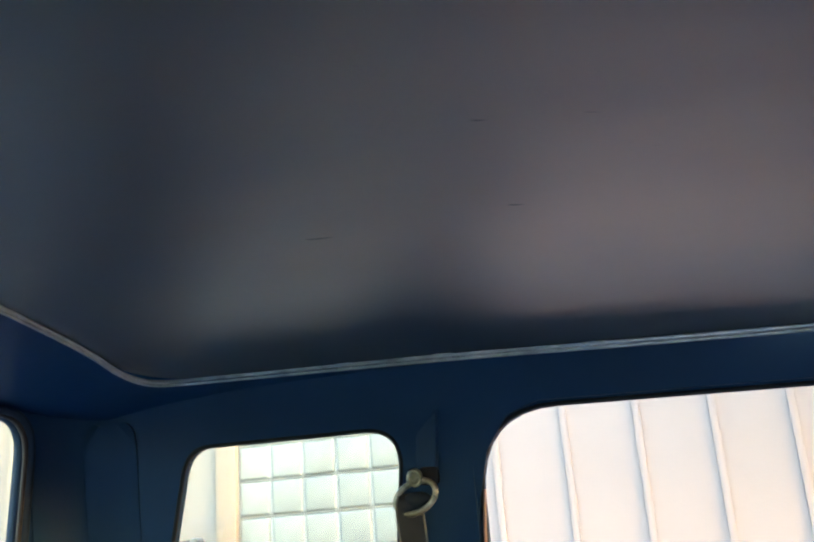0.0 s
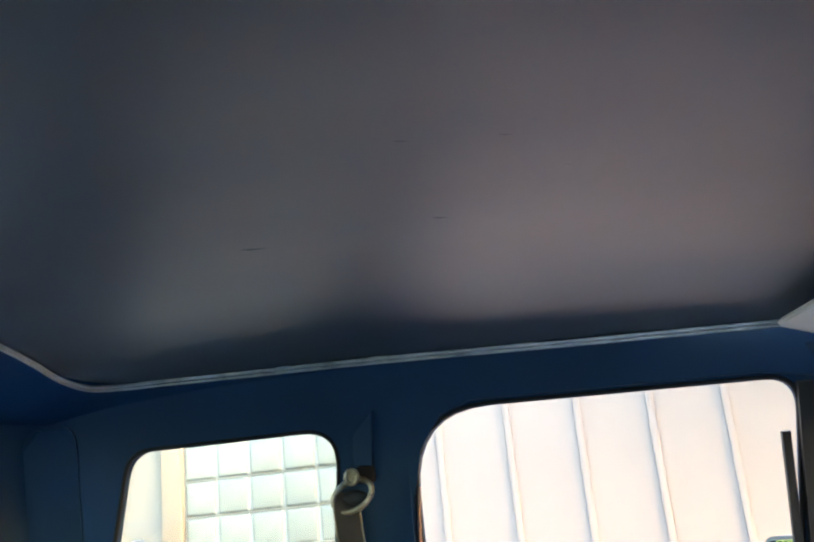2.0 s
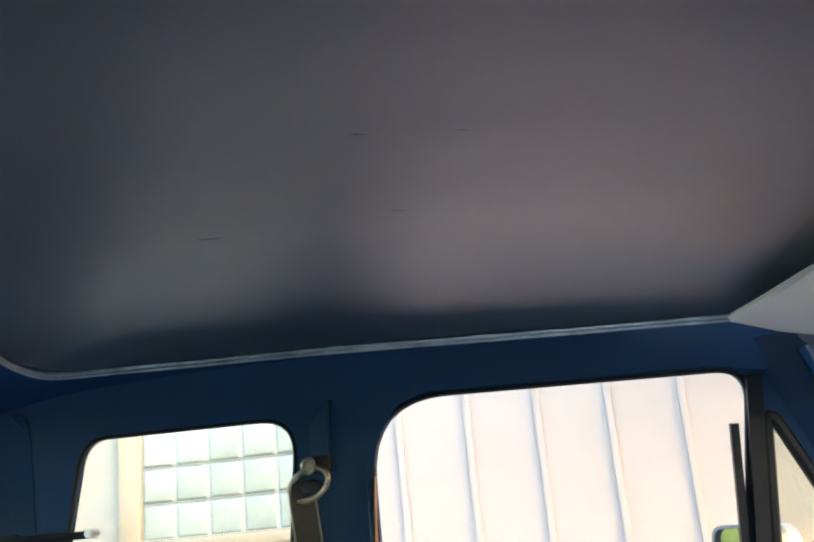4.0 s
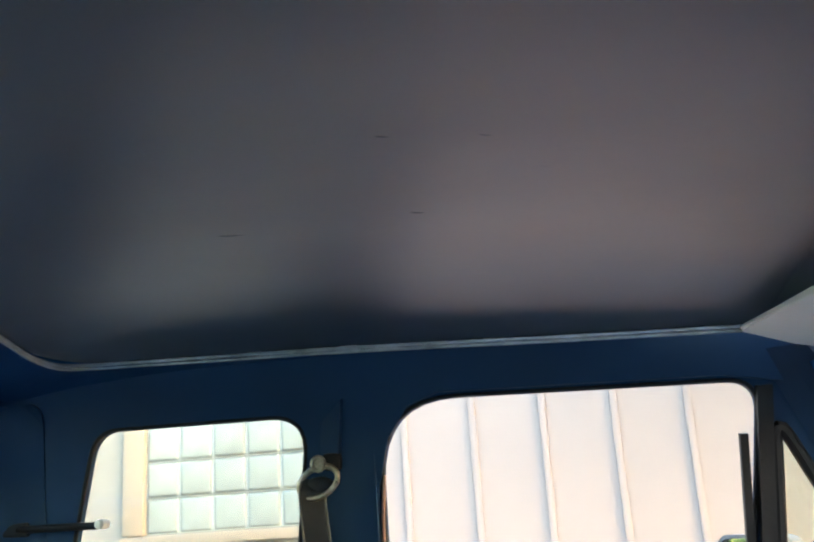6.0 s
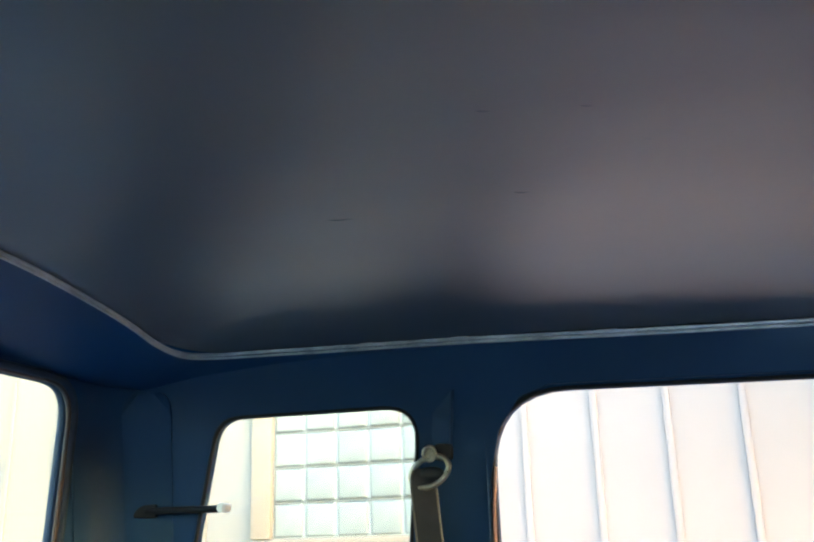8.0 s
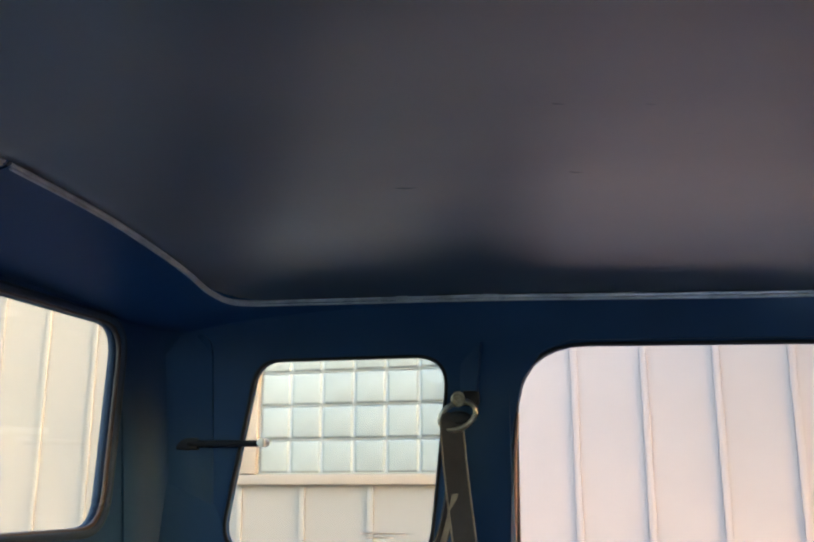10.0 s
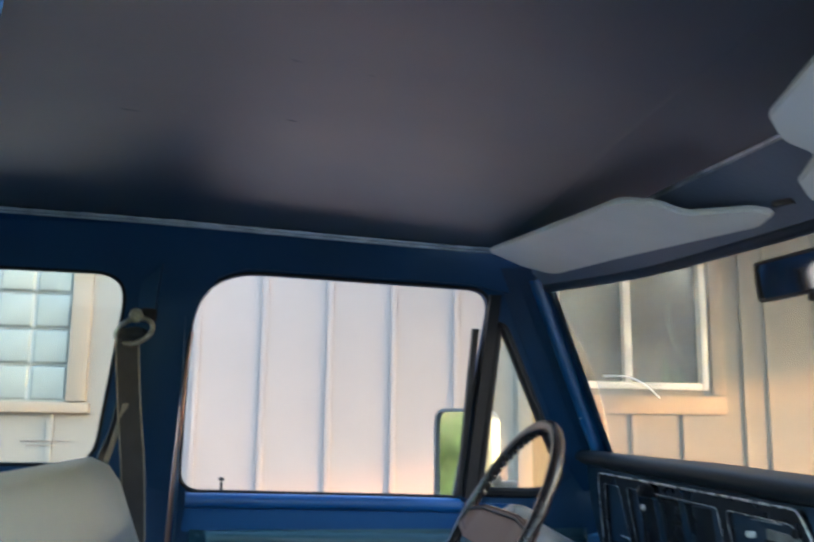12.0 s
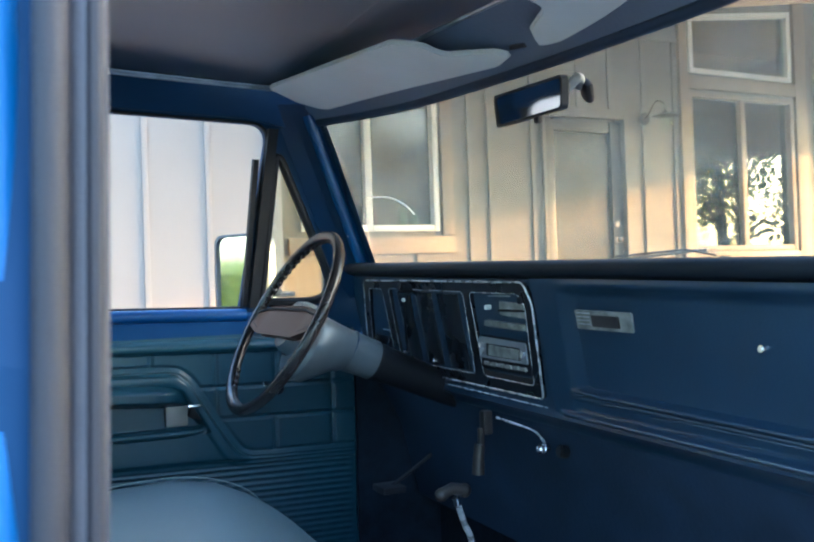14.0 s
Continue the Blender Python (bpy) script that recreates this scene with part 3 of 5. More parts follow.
# porch roof: boards that rise toward the front of the truck
SLOPE = 0.14
roof_z = lambda x: 3.83 + SLOPE * (x - 6.33)  # noqa: E731
bm = bmesh.new()
y = 0.3
while y < FAR - 0.01:
    y1 = min(y + 0.142, FAR - 0.003)
    loft(bm, [[(1.87, y, roof_z(1.87)), (11.5, y, roof_z(11.5))], [(1.87, y1 - 0.006, roof_z(1.87)), (11.5, y1 - 0.006, roof_z(11.5))]])
    y += 0.142
thicken(bm, 0.02)
tagged(part("ceiling_porch", bm, WOOD, smooth=False), "warm wooden plank ceiling of the porch", "ceiling", kind="structure")
b = plate(bmesh.new(), [(1.87, 0.3), (11.5, 0.3), (11.5, FAR), (1.87, FAR)], [], 0.12, lambda u, v, w: (u, v, roof_z(u) + 0.03 + w))
tagged(part("roof_porch", b, PLAIN, smooth=False), "plain roof over the porch", "roof", kind="structure")
tagged(part("porch_deck", boxes(((6.7, 4.0, 0.25), (9.4, 2.3, 0.49), 0.01)), DECK), "plain raised deck of the porch", "deck", kind="structure")
# unseen sun blockers: one over the porch's open end, one wall beyond it
tagged(part("wall_gable", plate(bmesh.new(), [(-9.0, 2.98), (-0.3, 2.98), (-0.1, 3.12), (5.2, 3.12), (5.2, 6.0), (-9.0, 6.0)], [], 0.2, lambda u, v, w: (11.5 + w, u, v)), BLOCKER, smooth=False), "unseen wall added to keep the sun off the upper porch wall", "wall", kind="structure")
tagged(part("wall_neighbour", boxes(((14.0, -12.7, 3.0), (0.3, 15.0, 6.0))), PLAIN, smooth=False), "unseen wall added to keep the sun off the truck", "wall", kind="structure")


# ---- trees, seen in the mirror and in the window panes ----
def tree(x, y, h, spread, seed, label, leaves=380, leaf=0.07):
    rnd = random.Random(seed)
    t = empty("tree", label, "tree", "trees by the lawn")
    t.location = (x, y, 0)
    b = bmesh.new()
    tops = []
    tube(b, smooth_path([(0, 0, -0.05), (0.1, 0.05, h * 0.25), (-0.05, 0.1, h * 0.5), (0.1, 0, h * 0.85)]), h * 0.028, 8, r2=0.03)
    for k in range(9):
        a, z0 = k * 2.4 + rnd.random(), h * (0.25 + 0.06 * k)
        d = Vector((math.cos(a), math.sin(a), 0.45)).normalized()
        L = spread * (0.6 + 0.4 * rnd.random()) * (1.0 - 0.05 * k)
        p = [Vector((0, 0, z0)), Vector((0, 0, z0)) + d * L * 0.5, Vector((0, 0, z0 + 0.1 * L)) + d * L]
        tube(b, smooth_path(p, 4), h * 0.010, 6, r2=0.015)
        tops += [p[1], p[2], p[2] + Vector((0, 0, 0.5))]
    part("trunk", b, BARK, t)
    tops.append(Vector((0.1, 0, h * 0.9)))
    vs, fs = [], []
    for c in tops:
        for _ in range(leaves):
            q = c + Vector((rnd.gauss(0, 0.42), rnd.gauss(0, 0.42), rnd.gauss(0, 0.32))) * spread * 0.45
            u = Vector((rnd.gauss(0, 1), rnd.gauss(0, 1), rnd.gauss(0, 1))).normalized()
            w = u.orthogonal().normalized()
            s = leaf * (1.0 + 0.9 * rnd.random())
            i = len(vs)
            vs += [q - u * s, q + w * s * 0.5, q + u * s, q - w * s * 0.5]
            fs.append((i, i + 1, i + 2, i + 3))
    me = bpy.data.meshes.new("crown")
    me.from_pydata(vs, [], fs)
    me.materials.append(LEAF)
    ob = new("crown", me)
    ob.parent = t
    return t


for n, (x, y, h, s) in enumerate(((-13, 3.5, 7.5, 2.6), (-16, 7.0, 9.0, 3.2), (-19, 0.5, 9.5, 3.4), (-14, 10.5, 8, 2.8), (-21, 12, 10, 3.6), (9.0, -42, 11.5, 4.0), (15.5, -40, 11, 3.8), (21, -36, 11, 3.8), (4.0, -44, 11, 4.0), (26, -30, 11, 3.8), (30, -22, 10, 3.5))):
    tree(x, y, h, s, 11 + n, "leafy green garden tree on the lawn", 26 if n < 5 else 380, 0.16 if n < 5 else 0.07)
for n, (x, y, h, s) in enumerate(((-11.5, 2.4, 1.45, 0.75), (-12.0, 1.3, 1.6, 0.8), (-11.0, 3.4, 1.4, 0.75), (-12.0, 0.1, 1.5, 0.8), (-11.6, 4.5, 1.6, 0.8))):
    tree(x, y, h * 0.85, s * 1.0, 71 + n, "bushy green shrub on the lawn", 34, 0.085)
for n, (x, y, h, s) in enumerate(((19.0, -7.0, 8.0, 3.0), (24.0, -11.0, 9.0, 3.4), (22.0, -16.0, 9.0, 3.2))):
    tree(x, y, h, s, 41 + n, "thin-leaved garden tree by the drive", 70)

# ---- the truck ----
truck = empty("pickup_truck", "blue extended-cab pickup truck with a dark blue interior", "truck")
truck.location = (0, 0, 0)


def side_y(z):
    """The inner face of the cab's side: upright below the sill, leaning in above it."""
    return 0.815 - max(0.0, z - 1.24) * 0.16


def on_side(sign, out=0.0):
    """Lays (x, z, depth) onto a cab side; depth grows outward."""
    if sign > 0:
        return lambda u, v, w: (u, side_y(v) + out + w, v)
    return lambda u, v, w: (u, -side_y(v) - 0.045 - out - w, v)


QUARTER = rounded([(-0.545, 1.299), (-0.088, 1.296), (-0.030, 1.684), (-0.441, 1.688)], 0.062, 8)
DOOR_WIN = rounded([(0.083, 1.244, 0.045), (0.672, 1.232, 0.006), (0.738, 1.680, 0.045), (0.098, 1.700, 0.14)], 0.04, 8)
VENT = rounded([(0.722, 1.243, 0.012), (0.932, 1.240, 0.06), (0.756, 1.622, 0.012)], 0.03, 6)

# fixed side behind the door, with the quarter window
for sign in (1, -1):
    front = 0.066 if sign > 0 else 0.118
    outer = [(-0.72, 0.50), (front - 0.03, 0.50), (front, 1.24), (front + 0.012, 1.42), (front + 0.020, 1.54), (front + 0.045, 1.632), (front + 0.085, 1.685), (front + 0.14, 1.704), (0.68, 1.690), (0.82, 1.665), (0.86, 1.700), (0.80, 1.752), (0.70, 1.764), (0.06, 1.795), (-0.50, 1.815), (-0.70, 1.80)]
    part("cab_side", plate(bmesh.new(), outer, [QUARTER], 0.022, on_side(sign, -0.004)), BLUE_IN, truck, "blue painted cab side behind the door, in a shaded tone", smooth=False)
    part("quarter_glass", plate(bmesh.new(), [(u, v) for u, v in QUARTER], [], 0.004, on_side(sign, 0.010)), GLASS_TINT, truck, smooth=False).visible_shadow = False
    ring = [Vector(on_side(sign)(u, v, -0.003)) for u, v in QUARTER]
    part("window_seal", tube(bmesh.new(), ring, 0.004, 8, True), BLACK, truck, "black rubber quarter-window seal")

# outer skin of the passenger side behind the open door, and its weatherstrips
outer = [(-0.75, 0.45), (-0.012, 0.45), (-0.012, 1.86), (-0.72, 1.86)]
part("outer_panel", plate(bmesh.new(), outer, [[(u - 0.035, v) for u, v in QUARTER]], 0.02, lambda u, v, w: (u, -side_y(v) - 0.070 - w, v)), BLUE, truck, "glossy bright blue outer panel", smooth=False)
b = bmesh.new()
rows = []
for k in range(29):
    z = 0.45 + 1.41 * k / 28
    xe = 0.083 + 0.026 * (z - 0.9)
    yo = -0.885 + 0.16 * max(0.0, z - 1.0) ** 2 / 0.9
    rows.append([(-0.012, yo + 0.004, z), (xe * 0.5, yo, z), (xe - 0.010, yo, z), (xe - 0.002, yo + 0.004, z), (xe, yo + 0.012, z), (xe, yo + 0.05, z)])
loft(b, rows)
part("door_pillar", thicken(b, 0.006), BLUE, truck, "glossy bright blue door pillar", angle=60)
lean = lambda z: 0.1215 + 0.030 * (z - 1.24)  # noqa: E731
part("weatherstrip", tube(bmesh.new(), [(lean(z), -0.872 + 0.05 * max(0, z - 1.24), z) for z in (0.6, 0.9, 1.1, 1.24, 1.4, 1.55, 1.72)], 0.0125, 12), GASKET, truck, "grey ribbed rubber door weatherstrip")
part("weatherstrip", tube(bmesh.new(), [(lean(z) - 0.0185, -0.886 + 0.05 * max(0, z - 1.24), z) for z in (0.6, 0.9, 1.1, 1.24, 1.4, 1.55, 1.72)], 0.0095, 12), GASKET_DARK, truck, "dark rubber door seal")
part("weatherstrip", tube(bmesh.new(), [(lean(z) + 0.004, -0.883 + 0.05 * max(0, z - 1.24), z) for z in (0.6, 0.9, 1.1, 1.24, 1.4, 1.55, 1.72)], 0.005, 8), GASKET_DARK, truck)

# driver's door
door = new("driver_door")
door.parent = truck
door["label"] = "closed driver's door with its window wound down"
outer = rounded([(0.070, 0.52, 0.06), (1.005, 0.52, 0.06), (0.990, 1.300, 0.01), (0.752, 1.704, 0.03), (0.086, 1.722, 0.02)], 0.03, 5)
part("door_shell", plate(bmesh.new(), outer, [DOOR_WIN, VENT], 0.03, on_side(1, 0.004)), BLUE_IN, door, "blue painted door frame in a shaded tone", smooth=False)
b = bmesh.new()
tube(b, smooth_path([(0.10, 0.806, 1.226), (0.30, 0.806, 1.223), (0.50, 0.806, 1.219), (0.68, 0.806, 1.214)], 4), 0.0155, 20)
part("sill_rail", b, RAIL, door, "rounded blue window sill, its lit top painted brighter")
b = plate(bmesh.new(), [(0.095, 1.165), (0.80, 1.153), (0.80, 1.217), (0.10, 1.236)], [], 0.02, lambda u, v, w: (u, 0.797 + (v - 1.15) * 0.10 + w, v))
part("sill_panel", b, BLUE_BAND, door, "blue lower part of the sill, darkened for its shade", smooth=False)
ring = [Vector(on_side(1)(u, v, 0.002)) for u, v in DOOR_WIN]
part("window_channel", tube(bmesh.new(), ring, 0.0042, 8, True), BLACK, door)
ring = [Vector(on_side(1)(u, v, 0.0)) for u, v in VENT]
part("vent_seal", tube(bmesh.new(), ring, 0.011, 8, True), BLACK, door, "black rubber vent-window seal")
part("vent_glass", plate(bmesh.new(), VENT, [], 0.004, on_side(1, 0.014)), GLASS_TINT, door, "tinted triangular vent glass", smooth=False).visible_shadow = False
P = lambda x, z, o=0.0: Vector((x, side_y(z) + o, z))  # noqa: E731
b = bmesh.new()
ribbon(b, [P(0.700, 1.232, -0.006), P(0.744, 1.668, -0.006)], 0.024, 0.022, (1, 0, 0))
part("vent_post", b, BLACK, door, "black division post of the vent window", smooth=False)
b = bmesh.new()
ribbon(b, [P(0.680, 1.236, -0.001), P(0.703, 1.594, -0.003)], 0.013, 0.016, (1, 0, 0))
part("glass_run", b, BLACK, door, smooth=False)
b = bmesh.new()
disc(b, (0.756, 0.792, 1.268), (0, 1, 0), 0.013, 0.03, 14, 0.003)
box(b, (0.775, 0.782, 1.262), (0.055, 0.010, 0.014), 0.004)
part("vent_latch", b, PULL, door, "small chrome vent latch")
b = bmesh.new()
tube(b, [(0.171, 0.818, 1.235), (0.171, 0.818, 1.262)], 0.0032, 8)
disc(b, (0.171, 0.818, 1.268), (0, 0, 1), 0.0062, 0.008, 12, 0.002)
part("lock_pin", b, BLACK, door)
# trim panel: plane, raised bolster, tufted band, sweep moulding, armrest, pocket, ribs
PY = 0.784
SWEEP = [tuple(p)[:2] for p in smooth_path([(0.10, 1.086, 0), (0.30, 1.084, 0), (0.470, 1.081, 0), (0.512, 1.068, 0), (0.545, 1.026, 0), (0.590, 0.952, 0), (0.634, 0.888, 0), (0.664, 0.868, 0), (0.71, 0.862, 0), (0.97, 0.856, 0)], 4)]
LEDGE = [tuple(p)[:2] for p in smooth_path([(0.197, 1.025, 0), (0.196, 0.965, 0), (0.200, 0.953, 0), (0.214, 0.947, 0), (0.40, 0.943, 0), (0.53, 0.943, 0), (0.566, 0.950, 0), (0.582, 0.968, 0)], 4)]


def panel_height(x, z):
    """The moulded relief of the driver's door panel."""
    v = z + 0.024 * (x - 0.3)
    d = run_distance(x, z, SWEEP)
    upper = smoothstep(-0.002, 0.004, d)
    h = np.full(x.shape, 0.004)
    # stitched pads between the bolster and the sweep
    seam = np.full(x.shape, 1.0)
    for sx, lo, hi in ((0.293, 1.08, 1.2), (0.442, 1.08, 1.2), (0.594, 0.975, 1.2), (0.742, 1.052, 1.2), (0.738, 0.85, 0.975), (0.89, 0.85, 1.2)):
        seam = np.minimum(seam, np.where((v > lo) & (v < hi), np.abs(x - sx), 1.0))
    for sv, lo in ((1.052, 0.545), (0.975, 0.59)):
        seam = np.minimum(seam, np.where(x > lo, np.abs(v - sv), 1.0))
    pads = 0.007 * (1.0 - np.exp(-(seam / 0.006) ** 1.5)) + 0.002 * np.exp(-((seam - 0.007) / 0.003) ** 2)
    h = h + upper * pads * smoothstep(1.140, 1.134, v) * smoothstep(0.018, 0.026, d)
    # fine grooves along the sweep, and its broad lower bead
    for g in (0.006, 0.013):
        h = h - 0.0032 * np.exp(-((d - g) / 0.0016) ** 2)
    h = h + 0.008 * smoothstep(0.022, 0.012, d) * upper
    fall = smoothstep(-0.10, -0.006, d)
    h = h + (1.0 - upper) * (0.006 + 0.010 * fall) * smoothstep(0.868, 0.880, v)
    h = h + 0.007 * ridge(d + 0.013, 0.015) * smoothstep(0.10, 0.13, x)
    # bolster under the window sill, turned down at its rear end
    h = np.maximum(h, 0.022 * ridge(v - 1.150, 0.0165) * smoothstep(0.128, 0.148, x) + 0.004)
    h = np.maximum(h, (0.008 * ridge(x - 0.131, 0.008) + 0.004) * smoothstep(1.078, 1.09, v) * smoothstep(1.165, 1.150, v))
    h = np.maximum(h, (0.010 * ridge(v - 1.066, 0.009) + 0.006) * smoothstep(0.21, 0.19, x) * smoothstep(0.115, 0.135, x))
    # pocket under the armrest with its raised rim
    e = run_distance(x, z, LEDGE)
    clear = smoothstep(-0.016, -0.030, d)
    pocket = clear * smoothstep(0.190, 0.200, x) * smoothstep(0.59, 0.56, x) * smoothstep(0.944, 0.953, v) * smoothstep(1.055, 1.045, v)
    h = h * (1.0 - pocket) - 0.010 * pocket
    h = np.maximum(h, clear * 0.018 * ridge(e, 0.010) - 0.02 * (np.abs(e) > 0.011))
    # ribs along the bottom
    rib = 0.0042 * (0.5 + 0.5 * np.cos((v - 0.852) * 2 * math.pi / 0.0145)) ** 1.5
    low = smoothstep(0.862, 0.856, v)
    h = h * (1.0 - low) + (0.001 + rib * smoothstep(0.11, 0.13, x) * smoothstep(0.95, 0.92, x)) * low
    edge = smoothstep(0.110, 0.145, x) ** 0.6 * smoothstep(0.962, 0.950, x)
    return h * edge - 0.012 * (1.0 - edge)


def armrest_height(x, z):
    """The padded armrest: a flat top, a rolled front and a tapered nose."""
    v = z + 0.060 * (x - 0.3)
    nose = 1.0 - smoothstep(0.44, 0.545, x) ** 1.4
    start = smoothstep(0.190, 0.206, x)
    a = smoothstep(1.082, 1.052, v) ** 0.9 * smoothstep(1.017, 1.034, v) ** 0.6
    clear = smoothstep(-0.014, -0.040, run_distance(x, z, SWEEP)) ** 0.6
    return 0.060 * a * (0.20 + 0.80 * nose) * start * (1.0 - (1.0 - clear) * smoothstep(0.43, 0.50, x)) - 0.004


relief("door_panel", TEAL, door, "teal moulded vinyl door panel with stitched pads", np.arange(0.112, 0.9661, 0.0042), np.arange(0.60, 1.1711, 0.0024), panel_height, lambda u, v, w: (u, PY - w, v))
relief("armrest", TEAL, door, "padded teal armrest", np.arange(0.188, 0.549, 0.004), np.arange(1.000, 1.0761, 0.0025), armrest_height, lambda u, v, w: (u, PY - 0.004 - w, v), lambda u, v, h: h > -0.003)
part("pull_plate", boxes(((0.500, PY + 0.002, 0.984), (0.052, 0.014, 0.050), 0.004)), PULL, door, "grey door-pull plate")
b = bmesh.new()
box(b, (0.548, PY - 0.010, 0.986), (0.046, 0.018, 0.026), 0.007, Matrix.Rotation(radians(18), 3, "Y"))
part("pull_lever", b, BLACK, door)
part("pull_lever", boxes(((0.538, PY - 0.020, 1.007), (0.034, 0.016, 0.006), 0.0025)), CHROME, door, "chrome edge of the pull lever")
b = bmesh.new()
disc(b, (0.742, PY - 0.018, 1.028), (0, 1, 0), 0.014, 0.03, 18, 0.004)
tube(b, [(0.742, PY - 0.020, 1.028), (0.715, PY - 0.034, 1.040), (0.700, PY - 0.040, 1.048)], 0.006, 8)
part("window_crank", b, CHROME, door, "chrome window crank")
disc_b = bmesh.new()
ball(disc_b, (0.733, PY - 0.052, 1.035), 0.018, (1, 1.0, 1))
part("crank_knob", disc_b, CHROME, door)
# the door's rear edge: strips of seal and paint seen past the pillar
for dx, dy, r, m in ((0.0, -0.004, 0.0060, EDGE), (0.008, 0.004, 0.0042, BLUE_MID), (0.013, 0.009, 0.0042, EDGE)):
    run = ((0.058, 1.00), (0.072, 1.22), (0.079, 1.32), (0.086, 1.42), (0.091, 1.50), (0.100, 1.57))
    pts = [(x + dx * (1.0 - 0.24 * k), side_y(z) + dy, z) for k, (x, z) in enumerate(run)]
    part("edge_seal", tube(bmesh.new(), smooth_path(pts, 4), r, 8, r2=r * 0.4), m, door, "pinkish-brown seal at the door's rear edge" if m is EDGE else "")

# passenger's door, swung open
pdoor = new("passenger_door")
pdoor.parent = truck
pdoor["label"] = "open passenger's door in bright blue"
pdoor.location = (1.005, -0.862, 0.0)
pdoor.rotation_euler = (0, 0, radians(68))
swing = lambda u, v, w: (-u, -w + (0.045 if v < 1.24 else 0.045 + 0.16 * (v - 1.24)), v)  # noqa: E731
frame_out = rounded([(0.0, 0.52, 0.06), (0.92, 0.52, 0.06), (0.905, 1.705, 0.10), (0.25, 1.69, 0.04), (0.0, 1.30, 0.02)], 0.03, 5)
frame_in = rounded([(0.09, 1.25, 0.05), (0.86, 1.25, 0.05), (0.85, 1.66, 0.12), (0.27, 1.65, 0.03)], 0.03, 6)
part("door_shell", plate(bmesh.new(), frame_out, [frame_in], 0.05, swing), BLUE, pdoor, "bright blue painted door", smooth=False)
part("door_panel", plate(bmesh.new(), rounded([(0.05, 0.60), (0.87, 0.60), (0.86, 1.17), (0.07, 1.16)], 0.02), [], 0.02, lambda u, v, w: swing(u, v, w - 0.021)), TEAL, pdoor, "teal moulded door panel")
part("door_glass", plate(bmesh.new(), frame_in, [], 0.004, lambda u, v, w: swing(u, v, w + 0.022)), GLASS_TINT, pdoor, smooth=False).visible_shadow = False

# driver's mirror outside
mir = new("side_mirror")
mir.parent = truck
R = Matrix.Rotation(radians(34), 3, "Z")
MC = Vector((0.728, 1.02, 1.302))
face = rounded([(-0.083, -0.125), (0.083, -0.125), (0.083, 0.125), (-0.083, 0.125)], 0.035, 6)
lay = lambda u, v, w: MC + R @ Vector((w, u, v))  # noqa: E731
part("housing", plate(bmesh.new(), face, [rounded([(-0.077, -0.118), (0.077, -0.118), (0.077, 0.118), (-0.077, 0.118)], 0.028, 6)], 0.03, lambda u, v, w: lay(u, v, w - 0.006)), PULL, mir)
part("back", plate(bmesh.new(), [(u * 0.97, v * 0.97) for u, v in face], [], 0.03, lambda u, v, w: lay(u, v, w + 0.024)), SILVER, mir)
part("mirror_glass", plate(bmesh.new(), [(u * 0.925, v * 0.94) for u, v in face], [], 0.006, lambda u, v, w: lay(u, v, w + 0.002)), MIRROR, mir, smooth=False)
part("bracket", tube(bmesh.new(), smooth_path([MC + Vector((0.03, 0.0, -0.13)), MC + Vector((0.05, -0.05, -0.20)), Vector((0.80, 0.86, 1.12))], 5), 0.012, 8), BLACK, mir)

# windscreen posts
for sign in (1, -1):
    s = lambda x, y, z: Vector((x, y if sign > 0 else -y - 0.13, z))  # noqa: E731
    lo = [s(0.930, 0.806, 1.29), s(0.966, 0.785, 1.30), s(0.998, 0.735, 1.315), s(0.990, 0.690, 1.32), s(1.02, 0.80, 1.31)]
    hi = [s(0.752, 0.742, 1.700), s(0.790, 0.728, 1.704), s(0.850, 0.700, 1.700), s(0.850, 0.676, 1.698), s(0.86, 0.74, 1.70)]
    b = bmesh.new()
    loft(b, [[a.lerp(c, t) for a, c in zip(lo, hi)] for t in (-0.12, 0.0, 0.25, 0.5, 0.75, 1.0, 1.06)], closed=True)
    bmesh.ops.bevel(b, geom=[e for e in b.edges if abs((e.verts[0].co - e.verts[1].co).normalized().z) > 0.6], offset=0.013, segments=4, affect="EDGES")
    post = part("windscreen_post", b, POSTBLUE, truck, "glossy blue windscreen post, darkened for its unlit face", angle=50)
    run = [lo[1].lerp(lo[2], 0.62).lerp(hi[1].lerp(hi[2], 0.62), t) for t in (-0.02, 0.25, 0.5, 0.75, 1.0)]
    part("post_edge", tube(bmesh.new(), run, 0.0165, 14), STRIPE, post, "rounded edge of the post, its highlight painted brighter blue")
    rnd = random.Random(5)
    for k in range(11):
        c = run[0].lerp(run[-1], 0.08 + 0.84 * rnd.random()) + Vector((-0.0160 + 0.002 * rnd.random(), -0.006 * sign * rnd.random(), 0.002))
        part("paint_chip", ball(bmesh.new(), c, 0.0011 + 0.0012 * rnd.random(), (1, 1, 2.4), 6), TRIM, post)

